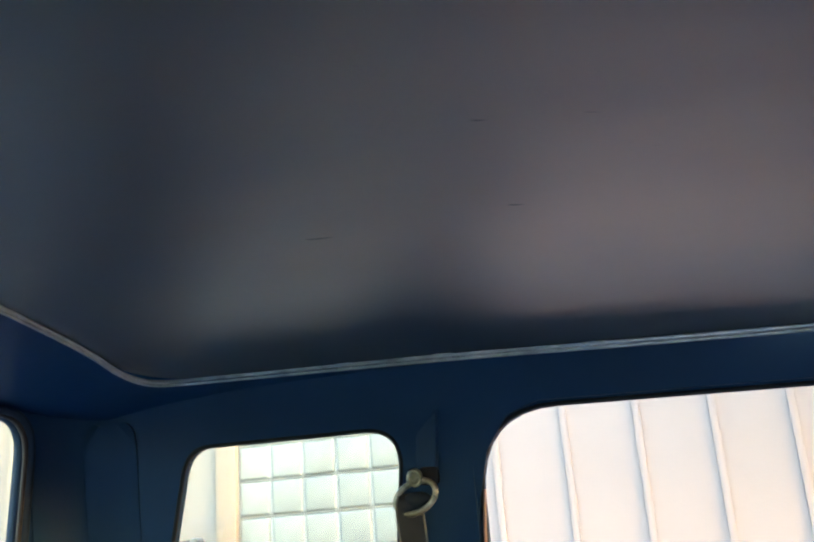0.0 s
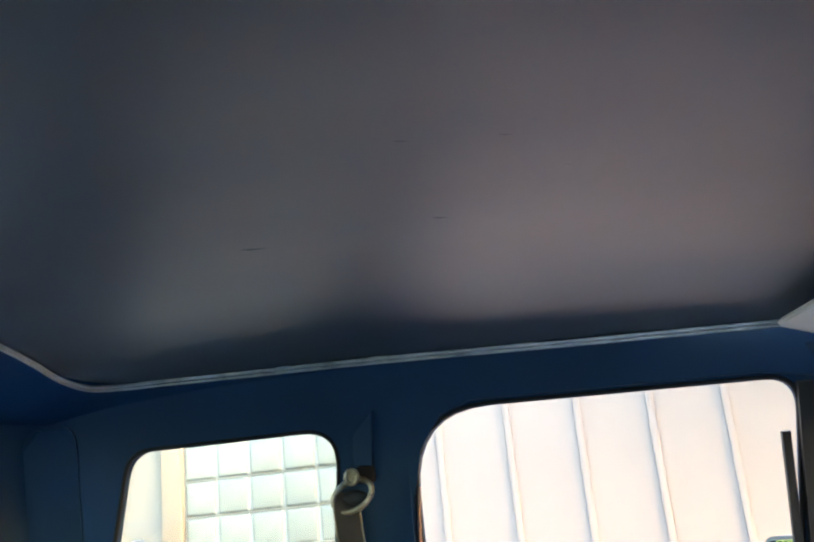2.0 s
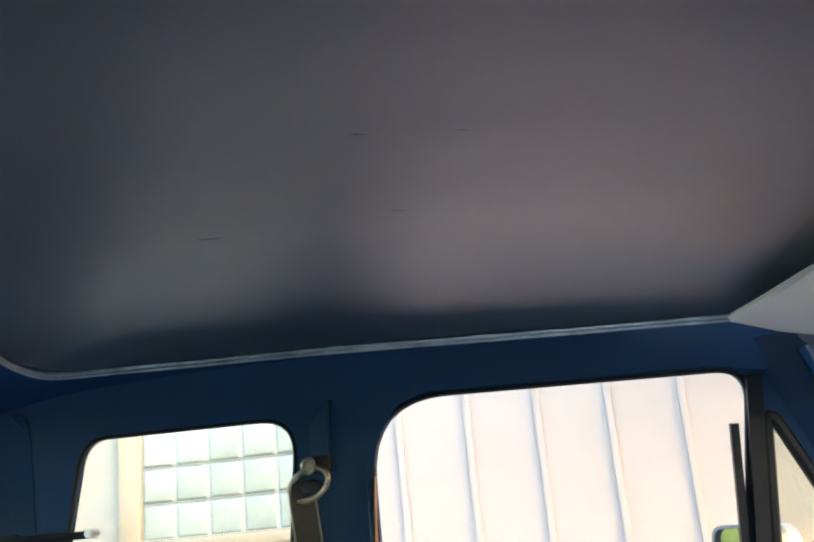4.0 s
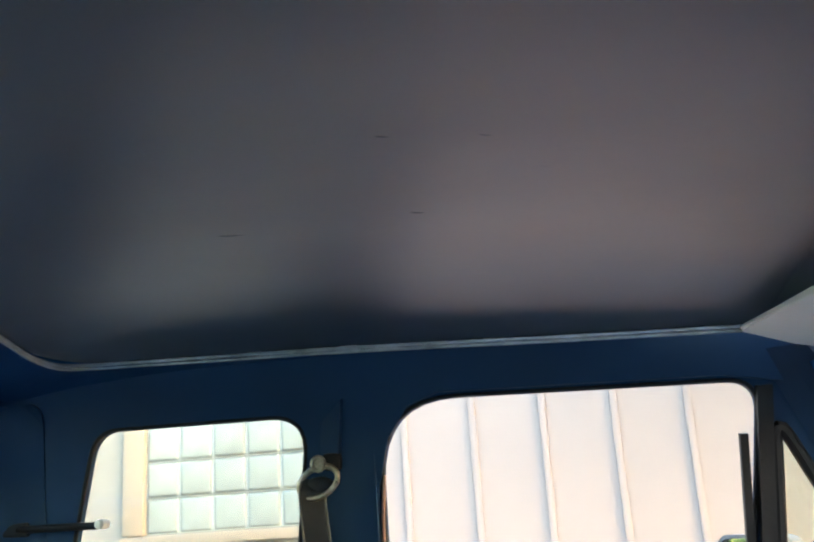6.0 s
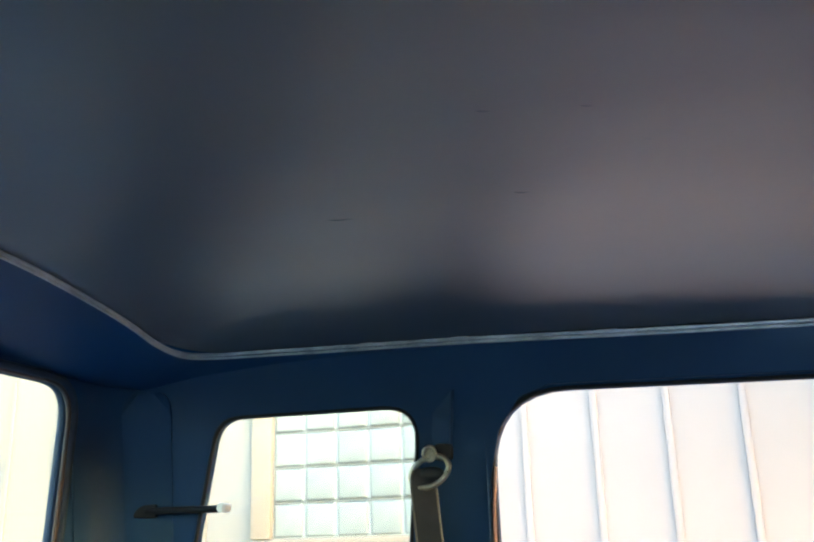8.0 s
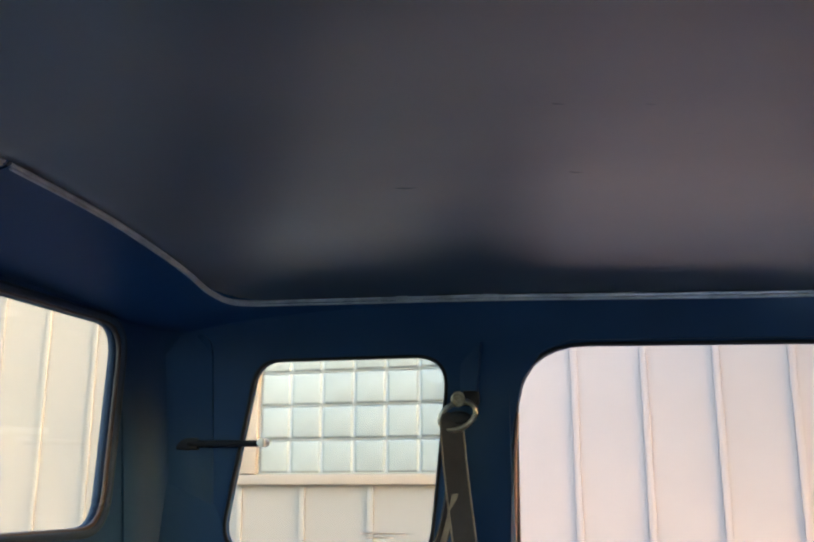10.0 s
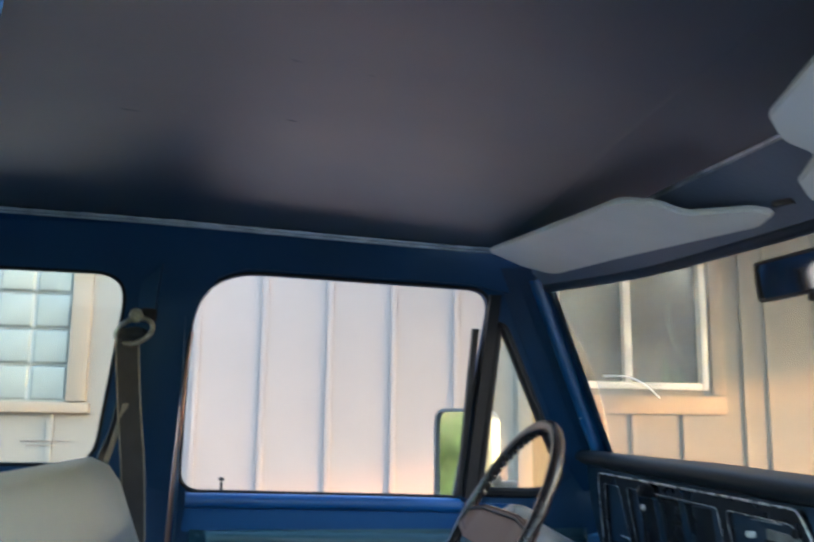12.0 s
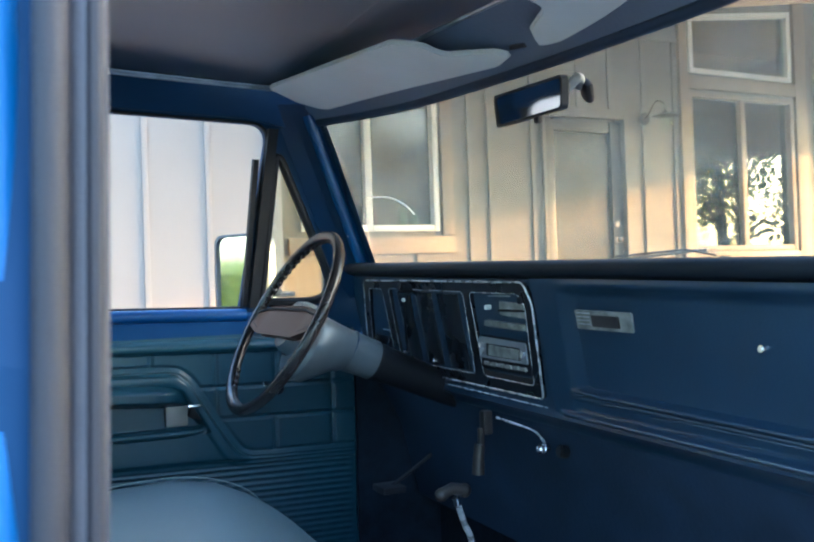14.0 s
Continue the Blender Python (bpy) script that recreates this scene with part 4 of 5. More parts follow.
# windscreen header, glass and seal
HEAD = [(0.850, 0.700, 1.682), (0.905, 0.55, 1.676), (0.945, 0.35, 1.667), (0.966, 0.10, 1.660), (0.968, -0.12, 1.651), (0.955, -0.35, 1.640), (0.915, -0.57, 1.622), (0.855, -0.80, 1.600)]
head = smooth_path(HEAD, 5)
BASE = [(1.00, 0.73, 1.315), (1.10, 0.62, 1.305), (1.20, 0.42, 1.295), (1.24, 0.12, 1.285), (1.24, -0.16, 1.278), (1.20, -0.42, 1.270), (1.10, -0.66, 1.262), (1.00, -0.84, 1.255)]
base = smooth_path(BASE, 5)
b = bmesh.new()
loft(b, [[h.lerp(c, t) + Vector((0.03, 0, 0.012)) * math.sin(math.pi * t) for h, c in zip(head, base)] for t in (0, 0.2, 0.4, 0.6, 0.8, 1.0)])
part("windscreen", thicken(b, 0.004), GLASS_DUSTY, truck, "clear curved windscreen").visible_shadow = False
b = bmesh.new()
tube(b, head, 0.013, 10, flat=0.8)
part("header_seal", b, UNDER, truck, "dark navy rubber windscreen seal")
b = bmesh.new()
row0 = [h + Vector((-0.004, 0, 0.006)) for h in head]
row1 = [h + Vector((-0.030, 0, 0.034)) for h in head]
row2 = [Vector((min(0.862 - 0.04 * h.y, h.x - 0.045), h.y * 0.97, 1.745 + 0.026 * h.y)) for h in head]
loft(b, [row0, row1, row2])
part("header_panel", thicken(b, 0.006), HEADER, truck, "dark padded panel over the windscreen", angle=60)
# thin white curve laid at the windscreen
part("windscreen_crack", tube(bmesh.new(), smooth_path([(0.925, 0.585, 1.486), (0.968, 0.56, 1.484), (1.002, 0.545, 1.465), (1.022, 0.535, 1.442)], 5), 0.0017, 6), WHITE, truck, "thin bright curved streak on the windscreen")


# headliner: its edge follows the welt strip
WELT = [(0.752, 0.684, 1.758), (0.70, 0.690, 1.762), (0.40, 0.702, 1.777), (0.06, 0.703, 1.793), (-0.20, 0.702, 1.801), (-0.34, 0.698, 1.805), (-0.415, 0.680, 1.804), (-0.452, 0.625, 1.799), (-0.463, 0.555, 1.806), (-0.466, 0.49, 1.822), (-0.468, 0.40, 1.838), (-0.470, 0.22, 1.859), (-0.471, 0.0, 1.868)]
welt = smooth_path(WELT, 8)


def liner_z(x, y):
    """The liner's height over a point: flat in the middle, then an even fall to the rail with a tight bend at its edge."""
    fall = lambda q: 0.0575 * (q + 0.06 + 0.10 * math.log(2.0 * math.cosh((q + 0.06) / 0.10)))  # noqa: E731
    k = 1.0 - 0.95 * max(0.0, (x + 0.05) / 0.95) ** 3
    z = 1.808 - 0.047 * (x - 0.05) + k * (fall(0.7) - fall(y))
    z -= 0.016 * max(0.0, (y - 0.46) / 0.24) ** 1.6 + 0.075 * max(0.0, (-0.3 - y) / 0.40) ** 6
    z += 0.034 * (y - 0.7) * max(0.0, (x - 0.55) / 0.34) ** 2
    return z + 0.0010 * noise.noise(Vector((x * 2.1, y * 9.0, 0.3)))


b = bmesh.new()
edge = [p for p in welt if p.x > -0.464 and p.y > 0.5]
edge.sort(key=lambda p: -p.x)
front = [Vector((x, 0.690 - 0.05 * (x - 0.70) / 0.19, 1.762 - 0.02 * (x - 0.7))) for x in (0.89, 0.84, 0.79)]
rows = []
for p in front + edge:
    rows.append([(p.x, p.y * s / 24.0, p.z + (liner_z(p.x, p.y * s / 24.0) - liner_z(p.x, p.y)) + 0.001) for s in range(-24, 25)])
REAR_EDGE = ((0.0, 1.868), (0.22, 1.859), (0.40, 1.838), (0.49, 1.822), (0.56, 1.806), (0.70, 1.804))


def rear_edge_z(y):
    a = abs(y)
    for (y0, z0), (y1, z1) in zip(REAR_EDGE, REAR_EDGE[1:]):
        if a <= y1:
            return z0 + (z1 - z0) * (a - y0) / (y1 - y0) - (0.05 * a if y < 0 else 0.0)
    return 1.80


rows.append([(-0.470, q[1], q[2]) for q in rows[-1]])
for r, row in enumerate(rows):
    t = min(1.0, max(0.0, (-0.16 - row[0][0]) / 0.305)) ** 2
    rows[r] = [(x, y, z * (1 - t) + (rear_edge_z(y) + 0.001) * t) for x, y, z in row]
loft(b, rows)
part("headliner", thicken(b, -0.006), LINER, truck, "dark smooth vinyl headliner with faint creases", angle=80)
# creases pressed into the liner
for x, y, l in ((0.029, 0.249, 0.05), (0.28, 0.221, 0.03), (0.387, 0.04, 0.03), (0.443, 0.116, 0.03), (0.278, 0.032, 0.025)):
    z = liner_z(x, y) + (0.0039 if x < 0.1 else 0.0050)
    part("crease", tube(bmesh.new(), smooth_path([(x - l / 2, y - 0.003, z + 0.002), (x - l / 4, y, z), (x + l / 4, y + 0.001, z), (x + l / 2, y - 0.002, z + 0.002)], 4), 0.0022, 8, flat=0.7), LINER, truck)
# welt strip round the liner
for sign in (1, -1):
    w = [Vector((p.x, sign * p.y - 0.012 * (sign < 0), p.z - 0.003 - 0.030 * (sign < 0) * min(1.0, p.y / 0.6))) for p in welt]
    part("welt_strip", tube(bmesh.new(), w, 0.0046, 8, flat=0.8), TRIM, truck, "shiny plastic welt strip round the headliner")
    part("welt_strip", tube(bmesh.new(), [p + Vector((0, sign * 0.003, -0.0058)) for p in w], 0.0030, 8), TRIM, truck)
    for x in (-0.12, 0.055, 0.30):
        i = min(range(len(w)), key=lambda k: abs(w[k].x - x))
        part("welt_joint", tube(bmesh.new(), [w[max(i - 1, 0)].lerp(w[i], 0.6), w[i], w[min(i + 1, len(w) - 1)].lerp(w[i], 0.6)], 0.0062, 8, flat=0.8), TRIM, truck)
    # coved panel from the welt to the side and the rear wall
    inner = [p for p in welt if p.x < 0.12]
    outer = smooth_path([(0.10, 0.740, 1.778), (-0.20, 0.741, 1.772), (-0.40, 0.741, 1.766), (-0.56, 0.738, 1.762), (-0.64, 0.708, 1.765), (-0.685, 0.64, 1.772), (-0.694, 0.50, 1.782), (-0.697, 0.25, 1.790), (-0.698, 0.0, 1.793)], 12)
    outer = [outer[round(k * (len(outer) - 1) / (len(inner) - 1))] for k in range(len(inner))]
    mid = [a.lerp(c, 0.5) + Vector((0, 0, 0.010)) for a, c in zip(inner, outer)]
    b = bmesh.new()
    loft(b, [[Vector((p.x, sign * p.y - 0.012 * (sign < 0), p.z - 0.003)) for p in row] for row in (inner, mid, outer)])
    part("roof_cove", thicken(b, 0.004), BLUE_IN, truck, "blue painted cove round the headliner, in a shaded tone", angle=70)
    # plate added beside the roof to stop sky light leaking through the gap
    part("drip_rail", boxes(((0.06, sign * 0.80 - 0.02 * (sign < 0), 1.80), (1.66, 0.03, 0.20), 0.01)), BLUE, truck)
part("header_welt", tube(bmesh.new(), smooth_path([(0.838, 0.56, 1.757), (0.850, 0.28, 1.750), (0.857, 0.05, 1.744), (0.866, -0.15, 1.739), (0.876, -0.5, 1.730)], 6), 0.006, 8, flat=0.6), TRIM, truck)
part("rear_closing", boxes(((-0.745, -0.02, 1.83), (0.03, 1.6, 0.12), 0.01)), BLUE, truck)
part("front_closing", boxes(((0.945, -0.02, 1.80), (0.03, 1.5, 0.15), 0.01)), NAVY, truck)
# outer roof
b = bmesh.new()
loft(b, [[(x, 0.80 * math.sin(s * math.pi / 2), 1.885 - 0.03 * max(0, x - 0.5) + 0.035 * math.cos(s * math.pi / 2) - 0.05 * (abs(s) > 0.98)) for s in (k / 14 for k in range(-14, 15))] for x in (-0.76, -0.6, -0.2, 0.2, 0.6, 0.86)])
part("roof", thicken(b, 0.01), BLUE, truck, "blue steel cab roof")

# rear wall and window
REAR = rounded([(-0.645, 1.345), (0.628, 1.345), (0.640, 1.765), (-0.66, 1.765)], 0.075, 8)
rear = lambda u, v, w: (-0.700 - w + 0.02 * (v - 1.5), u, v)  # noqa: E731
part("rear_wall", plate(bmesh.new(), [(-0.82, 0.50), (0.80, 0.50), (0.74, 1.79), (-0.76, 1.79)], [REAR], 0.03, rear), BLUE_IN, truck, "blue painted rear wall of the cab, in a shaded tone", smooth=False)
part("rear_glass", plate(bmesh.new(), REAR, [], 0.004, lambda u, v, w: rear(u, v, w + 0.014)), GLASS_TINT, truck, smooth=False).visible_shadow = False
part("rear_seal", tube(bmesh.new(), [Vector(rear(u, v, 0.0)) for u, v in REAR], 0.008, 10, True), UNDER, truck, "black rubber rear-window seal")
part("rear_seal", tube(bmesh.new(), [Vector(rear(u, v, 0.022)) for u, v in REAR], 0.012, 10, True), UNDER, truck)
part("rear_seal", tube(bmesh.new(), [Vector(rear(u * 0.985, (v - 1.555) * 0.965 + 1.555, 0.004)) for u, v in REAR], 0.005, 8, True), BROWN, truck)
for sign in (1, -1):
    b = bmesh.new()
    col = lambda z, k: [(-0.700 + k * 0.11 * (1 - math.cos(t)), sign * (side_y(z) + 0.001 - k * 0.11 * (1 - math.sin(t))), z) for t in (i * math.pi / 16 for i in range(9))]  # noqa: E731
    loft(b, [col(z, k) for z, k in ((0.55, 1.0), (1.2, 1.0), (1.60, 1.0), (1.74, 1.0), (1.80, 1.0))])
    part("corner_fillet", thicken(b, 0.004), BLUE_IN, truck)
b = plate(bmesh.new(), rounded([(-0.640, 1.28, 0.02), (-0.562, 1.28, 0.02), (-0.548, 1.745, 0.035), (-0.640, 1.745, 0.035)], 0.03, 8), [], 0.010, lambda u, v, w: (u, side_y(v) - 0.008 - 0.35 * max(0.0, -0.60 - u) + w, v))
bmesh.ops.bevel(b, geom=[e for e in b.edges if len(e.link_faces) == 2 and e.calc_face_angle(0) > 1.0], offset=0.006, segments=3, affect="EDGES")
part("pillar_pad", b, BLUE_IN, truck, "raised round-topped panel on the rear pillar", angle=60)
b = bmesh.new()
tube(b, [(-0.60, 0.757, 1.521), (-0.50, 0.746, 1.520), (-0.432, 0.742, 1.519)], 0.0085, 10, flat=0.8)
part("window_latch", b, BLACK, truck, "black flip-out window latch")
part("latch_base", boxes(((-0.605, 0.762, 1.521), (0.055, 0.022, 0.026), 0.006)), BLACK, truck)
part("latch_pin", disc(bmesh.new(), (-0.424, 0.744, 1.521), (0, 1, 0), 0.009, 0.03, 14, 0.003), SILVER, truck)

for x0, x1, z in ((-0.234, -0.138, 1.342), (-0.222, -0.165, 1.334)):
    part("glass_decal", boxes((((x0 + x1) / 2, side_y(z) + 0.0085, z), (x1 - x0, 0.001, 0.0025), 0.0004)), TRIMWOOD, truck)
# seat belt on the pillar
belt = new("seat_belt")
belt.parent = truck
b = bmesh.new()
flush = [b.verts.new(on_side(1, 0.002)(u, v, 0.0)) for u, v in ((-0.030, 1.650), (-0.030, 1.600), (0.026, 1.600), (0.038, 1.710))]
proud = [b.verts.new(on_side(1, -0.015)(u, v, 0.0)) for u, v in ((0.022, 1.606), (0.034, 1.704))]
for f in ((flush[0], flush[1], proud[0], proud[1]), (flush[1], flush[2], proud[0]), (proud[0], flush[2], flush[3], proud[1]), (proud[1], flush[3], flush[0])):
    b.faces.new(f)
part("anchor_wedge", b, BLUE_IN, belt, "blue wedge-shaped cover over the belt anchor", smooth=False)
b = bmesh.new()
ya = side_y(1.6) - 0.018
disc(b, (-0.012, ya + 0.008, 1.597), (0, 1, 0), 0.0085, 0.030, 16, 0.002)
tube(b, [(-0.012 + 0.0105 * math.cos(a), ya - 0.008, 1.597 + 0.0115 * math.sin(a)) for a in (k * math.pi / 8 for k in range(16))], 0.0042, 8, True)
part("anchor_bolt", b, TARNISH, belt, "tarnished anchor bolt")
part("anchor_bracket", boxes(((0.010, side_y(1.6) - 0.010, 1.600), (0.034, 0.018, 0.030), 0.008)), BLACK, belt)
ringp = [(-0.014 + 0.036 * math.cos(a) + 0.004 * math.sin(a), side_y(1.57) - 0.026 - 0.004 * math.cos(a), 1.566 + 0.026 * math.sin(a) + 0.005 * math.cos(a)) for a in (k * math.pi / 16 for k in range(32))]
part("belt_loop", tube(bmesh.new(), ringp, 0.0052, 10, True), TARNISH, belt, "tarnished metal belt loop")
part("webbing_fold", ball(bmesh.new(), (-0.014, side_y(1.57) - 0.020, 1.562), 0.026, (1, 0.35, 0.52)), BELT, belt)
yb = side_y(1.5) - 0.03
main = smooth_path([(-0.022, yb + 0.002, 1.572), (-0.025, yb - 0.006, 1.553), (-0.025, yb - 0.003, 1.52), (-0.016, yb, 1.42), (0.000, yb, 1.28), (0.010, yb + 0.004, 1.10), (0.018, yb + 0.02, 0.80)], 5)
part("webbing", ribbon(bmesh.new(), main, 0.043, 0.005, (1, 0.25, 0)), BELT, belt, "dark grey belt webbing")
# pale cords put the lit edges of the webbing into colour
for q in (-0.0215, 0.0215):
    part("webbing_edge", tube(bmesh.new(), [p + Vector((q, q * 0.25 - 0.002, 0)) for p in main], 0.0020, 6), BELT_EDGE, belt)
tail = smooth_path([(-0.022, yb + 0.016, 1.555), (-0.026, yb + 0.012, 1.47), (-0.040, yb + 0.004, 1.37), (-0.064, yb - 0.02, 1.27), (-0.08, yb - 0.06, 1.0)], 5)
part("webbing", ribbon(bmesh.new(), tail, 0.032, 0.004, (0.6, 0.8, 0)), BELT, belt)
part("webbing_crease", ribbon(bmesh.new(), smooth_path([(-0.022, yb - 0.004, 1.42), (-0.034, yb - 0.006, 1.37), (-0.050, yb - 0.016, 1.31), (-0.068, yb - 0.035, 1.24)], 5), 0.012, 0.003, (1, 0.4, 0.2)), BELT_EDGE, belt, "pale fold of the belt")

# sun visors
def visor_at(x, y):
    return 1.740 - 0.26 * (x - 0.701) + 0.012 * (y - 0.614)


drv = rounded([(0.698, 0.632, 0.02), (0.738, 0.33, 0.03), (0.764, 0.100, 0.05), (0.812, 0.058, 0.03), (0.855, 0.068, 0.03), (0.905, -0.030, 0.025), (0.934, -0.045, 0.012), (0.944, 0.02, 0.02), (0.898, 0.30, 0.05), (0.850, 0.655, 0.03), (0.780, 0.668, 0.03)], 0.03, 5)
pas = rounded([(0.698, -0.700, 0.02), (0.735, -0.45, 0.03), (0.768, -0.300, 0.05), (0.812, -0.255, 0.03), (0.858, -0.250, 0.03), (0.888, -0.165, 0.025), (0.938, -0.115, 0.012), (0.948, -0.18, 0.02), (0.915, -0.44, 0.05), (0.852, -0.715, 0.03), (0.780, -0.72, 0.03)], 0.03, 5)
for shape in (drv, pas):
    v = new("sun_visor")
    v.parent = truck
    b = plate(bmesh.new(), shape, [], 0.010, lambda u, q, w: (u + 0.25 * w, q, visor_at(u, q) + w))
    bmesh.ops.bevel(b, geom=[e for e in b.edges if len(e.link_faces) == 2 and e.calc_face_angle(0) > 1.0], offset=0.004, segments=2, affect="EDGES")
    part("visor_board", b, VISOR, v, "pale grey vinyl sun visor folded up")
    c = Vector((0.925, 0.0 if shape is drv else -0.16, 0))
    part("visor_arm", tube(bmesh.new(), [(0.928, c.y - 0.05, visor_at(0.928, c.y) + 0.012), (0.934, c.y - 0.085, visor_at(0.93, c.y) + 0.010)], 0.005, 8), KNOB, v)

# rear-view mirror
rv = new("rear_view_mirror")
rv.parent = truck
RC = Vector((0.941, -0.083, 1.584))
ex, ez = Vector((-0.18, -0.98, -0.077)).normalized(), Vector((-0.09, -0.055, 1.0)).normalized()
en = ex.cross(ez)
frame_pts = rounded([(-0.142, -0.030), (0.137, -0.026), (0.146, 0.027), (-0.148, 0.030)], 0.012, 6)
rlay = lambda u, v, w: RC + ex * u + ez * v + en * w  # noqa: E731
part("mirror_shell", plate(bmesh.new(), frame_pts, [[(u * 0.965, v * 0.85) for u, v in frame_pts]], 0.012, lambda u, v, w: rlay(u, v, w - 0.004)), BLACK, rv)
part("mirror_back", plate(bmesh.new(), [(u, v) for u, v in frame_pts], [], 0.016, lambda u, v, w: rlay(u * (0.80 + 11 * w), v * (0.70 + 16 * w), w - 0.020)), BLACK, rv)
part("mirror_glass", plate(bmesh.new(), [(u * 0.962, v * 0.845) for u, v in frame_pts], [], 0.004, lambda u, v, w: rlay(u, v, w + 0.001 + 0.020 * v)), MIRROR, rv, smooth=False)
part("day_night_tab", boxes((RC + ex * 0.028 - ez * 0.032, (0.010, 0.014, 0.013), 0.004)), BLACK, rv)
MOUNT = Vector((0.988, -0.180, 1.588))
part("mirror_arm", tube(bmesh.new(), smooth_path([RC - en * 0.016 + ex * 0.09, RC + Vector((0.018, -0.112, 0.020)), MOUNT + Vector((-0.010, 0.006, 0.008))], 4), 0.0085, 10), PULL, rv)
b = bmesh.new()
box(b, MOUNT, (0.016, 0.028, 0.040), 0.009, Matrix.Rotation(radians(38), 3, "X") @ Matrix.Rotation(radians(-30), 3, "Y"))
part("mirror_mount", b, BLACK, rv)

# ---- dashboard ----
dash = new("dashboard")
dash.parent = truck
dash["label"] = "dark navy padded dashboard"


def lean_z(y):
    """The cab stands a little lower on the passenger's side."""
    return 0.026 * y


def face_x(z):
    return 0.970 - 0.20 * (z - 1.275)


def on_face(u, v, w):
    """Lays (y, z, depth) onto the dash face; depth grows toward the seat."""
    return (face_x(v) - w, u, v + lean_z(u))


ys = [0.80 - 1.60 * k / 32 for k in range(33)]
b = bmesh.new()
pad = [(1.26, 1.248), (1.25, 1.291), (1.10, 1.308), (0.98, 1.315), (0.952, 1.3145), (0.941, 1.311), (0.937, 1.304), (0.940, 1.294), (0.955, 1.285), (0.980, 1.280)]
loft(b, [[(x - 0.22 * max(0, abs(y) - 0.45) * (x > 1.05), y, z + lean_z(y)) for x, z in pad] for y in ys])
part("dash_pad", thicken(b, 0.01), PAD, dash, "soft dark dash top pad with a rolled edge", angle=70)
b = bmesh.new()
body = [(0.972, 1.282), (face_x(1.20), 1.20), (face_x(1.06), 1.060), (1.006, 1.040), (1.026, 1.028), (1.034, 1.012)]
below = [(1.032, 1.014), (1.05, 0.98), (1.09, 0.90), (1.14, 0.70)]
loft(b, [[(x + 0.004, y, z + lean_z(y)) for x, z in body] for y in ys])
part("dash_body", thicken(b, 0.012), NAVY, dash, "dark blue dash body", angle=60)
b = bmesh.new()
loft(b, [[(x + 0.006, y, z + lean_z(y)) for x, z in below] for y in ys])
part("dash_underside", thicken(b, 0.012), UNDER, dash, "underside of the dash in matt navy put in for its shade", angle=60)
# glove-box side: rolled recess and stepped lower lips
def glove_height(u, v):
    """The relief of the dash beside the dials: a rolled recess over two folded lips."""
    y = -u
    right = smoothstep(0.105, 0.165, y)
    floor = smoothstep(1.276, 1.252, v) * right * smoothstep(1.090, 1.104, v)
    h = 0.006 + 0.011 * (1.0 - floor)
    h = h + 0.004 * np.exp(-((v - 1.272) / 0.010) ** 2) * right
    gap = np.exp(-((v - 1.232) / 0.0022) ** 2) * smoothstep(0.296, 0.306, y) + np.exp(-((y - 0.300) / 0.0022) ** 2) * smoothstep(1.2, 1.206, v) * smoothstep(1.234, 1.230, v) + np.exp(-((v - 1.199) / 0.002) ** 2) * smoothstep(0.304, 0.296, y) * smoothstep(0.14, 0.15, y)
    h = h - 0.0045 * np.clip(gap, 0.0, 1.0) * right
    lip = smoothstep(0.100, 0.125, y)
    h = h + lip * (0.006 * ridge(v - 1.089, 0.0055) + 0.0035 * ridge(v - 1.077, 0.004) - 0.006 * smoothstep(1.090, 1.080, v) * smoothstep(1.050, 1.062, v))
    h = h + smoothstep(0.055, 0.085, y) * 0.008 * ridge(v - 1.046, 0.007)
    return h - 0.05 * smoothstep(1.042, 1.030, v)


relief("glove_surround", NAVY, dash, "dark blue moulded dash with a rolled recess", np.arange(-0.80, -0.0421, 0.004), np.arange(1.028, 1.2851, 0.0025), glove_height, on_face)
# paler beads draw the highlights along the lower dash folds
for y0, v, w, r in ((-0.118, 1.0895, 0.0215, 0.0016), (-0.180, 1.0800, 0.0165, 0.0013), (-0.300, 1.0740, 0.0145, 0.0011), (-0.085, 1.0470, 0.0240, 0.0024)):
    part("dash_lip", tube(bmesh.new(), [Vector(on_face(y0 - (0.795 + y0) * k / 8, v - 0.004 * (k == 0), w - 0.003 * (k == 0))) for k in range(9)], r, 8), LIP, dash, "pale bead painted as the highlight of the lower dash fold")
glove = new("glove_box")
glove.parent = truck
part("glove_latch_plate", plate(bmesh.new(), rounded([(-0.530, 1.184), (-0.552, 1.184), (-0.552, 1.206), (-0.530, 1.206)], 0.010, 6), [], 0.0025, on_face), NAVY, glove)
b = bmesh.new()
c = Vector(on_face(-0.536, 1.196, 0.010))
disc(b, c, (-1, 0, 0.2), 0.0050, 0.012, 16, 0.002)
part("glove_button", b, CHROME, glove, "small chrome push button")
part("glove_tag", plate(bmesh.new(), rounded([(-0.630, 1.134), (-0.650, 1.134), (-0.650, 1.156), (-0.630, 1.156)], 0.004, 3), [rounded([(-0.636, 1.140), (-0.644, 1.140), (-0.644, 1.150), (-0.636, 1.150)], 0.002, 3)], 0.004, lambda u, v, w: on_face(u, v, w + 0.010)), PLATE, glove, "small pale clip on the glove-box door")
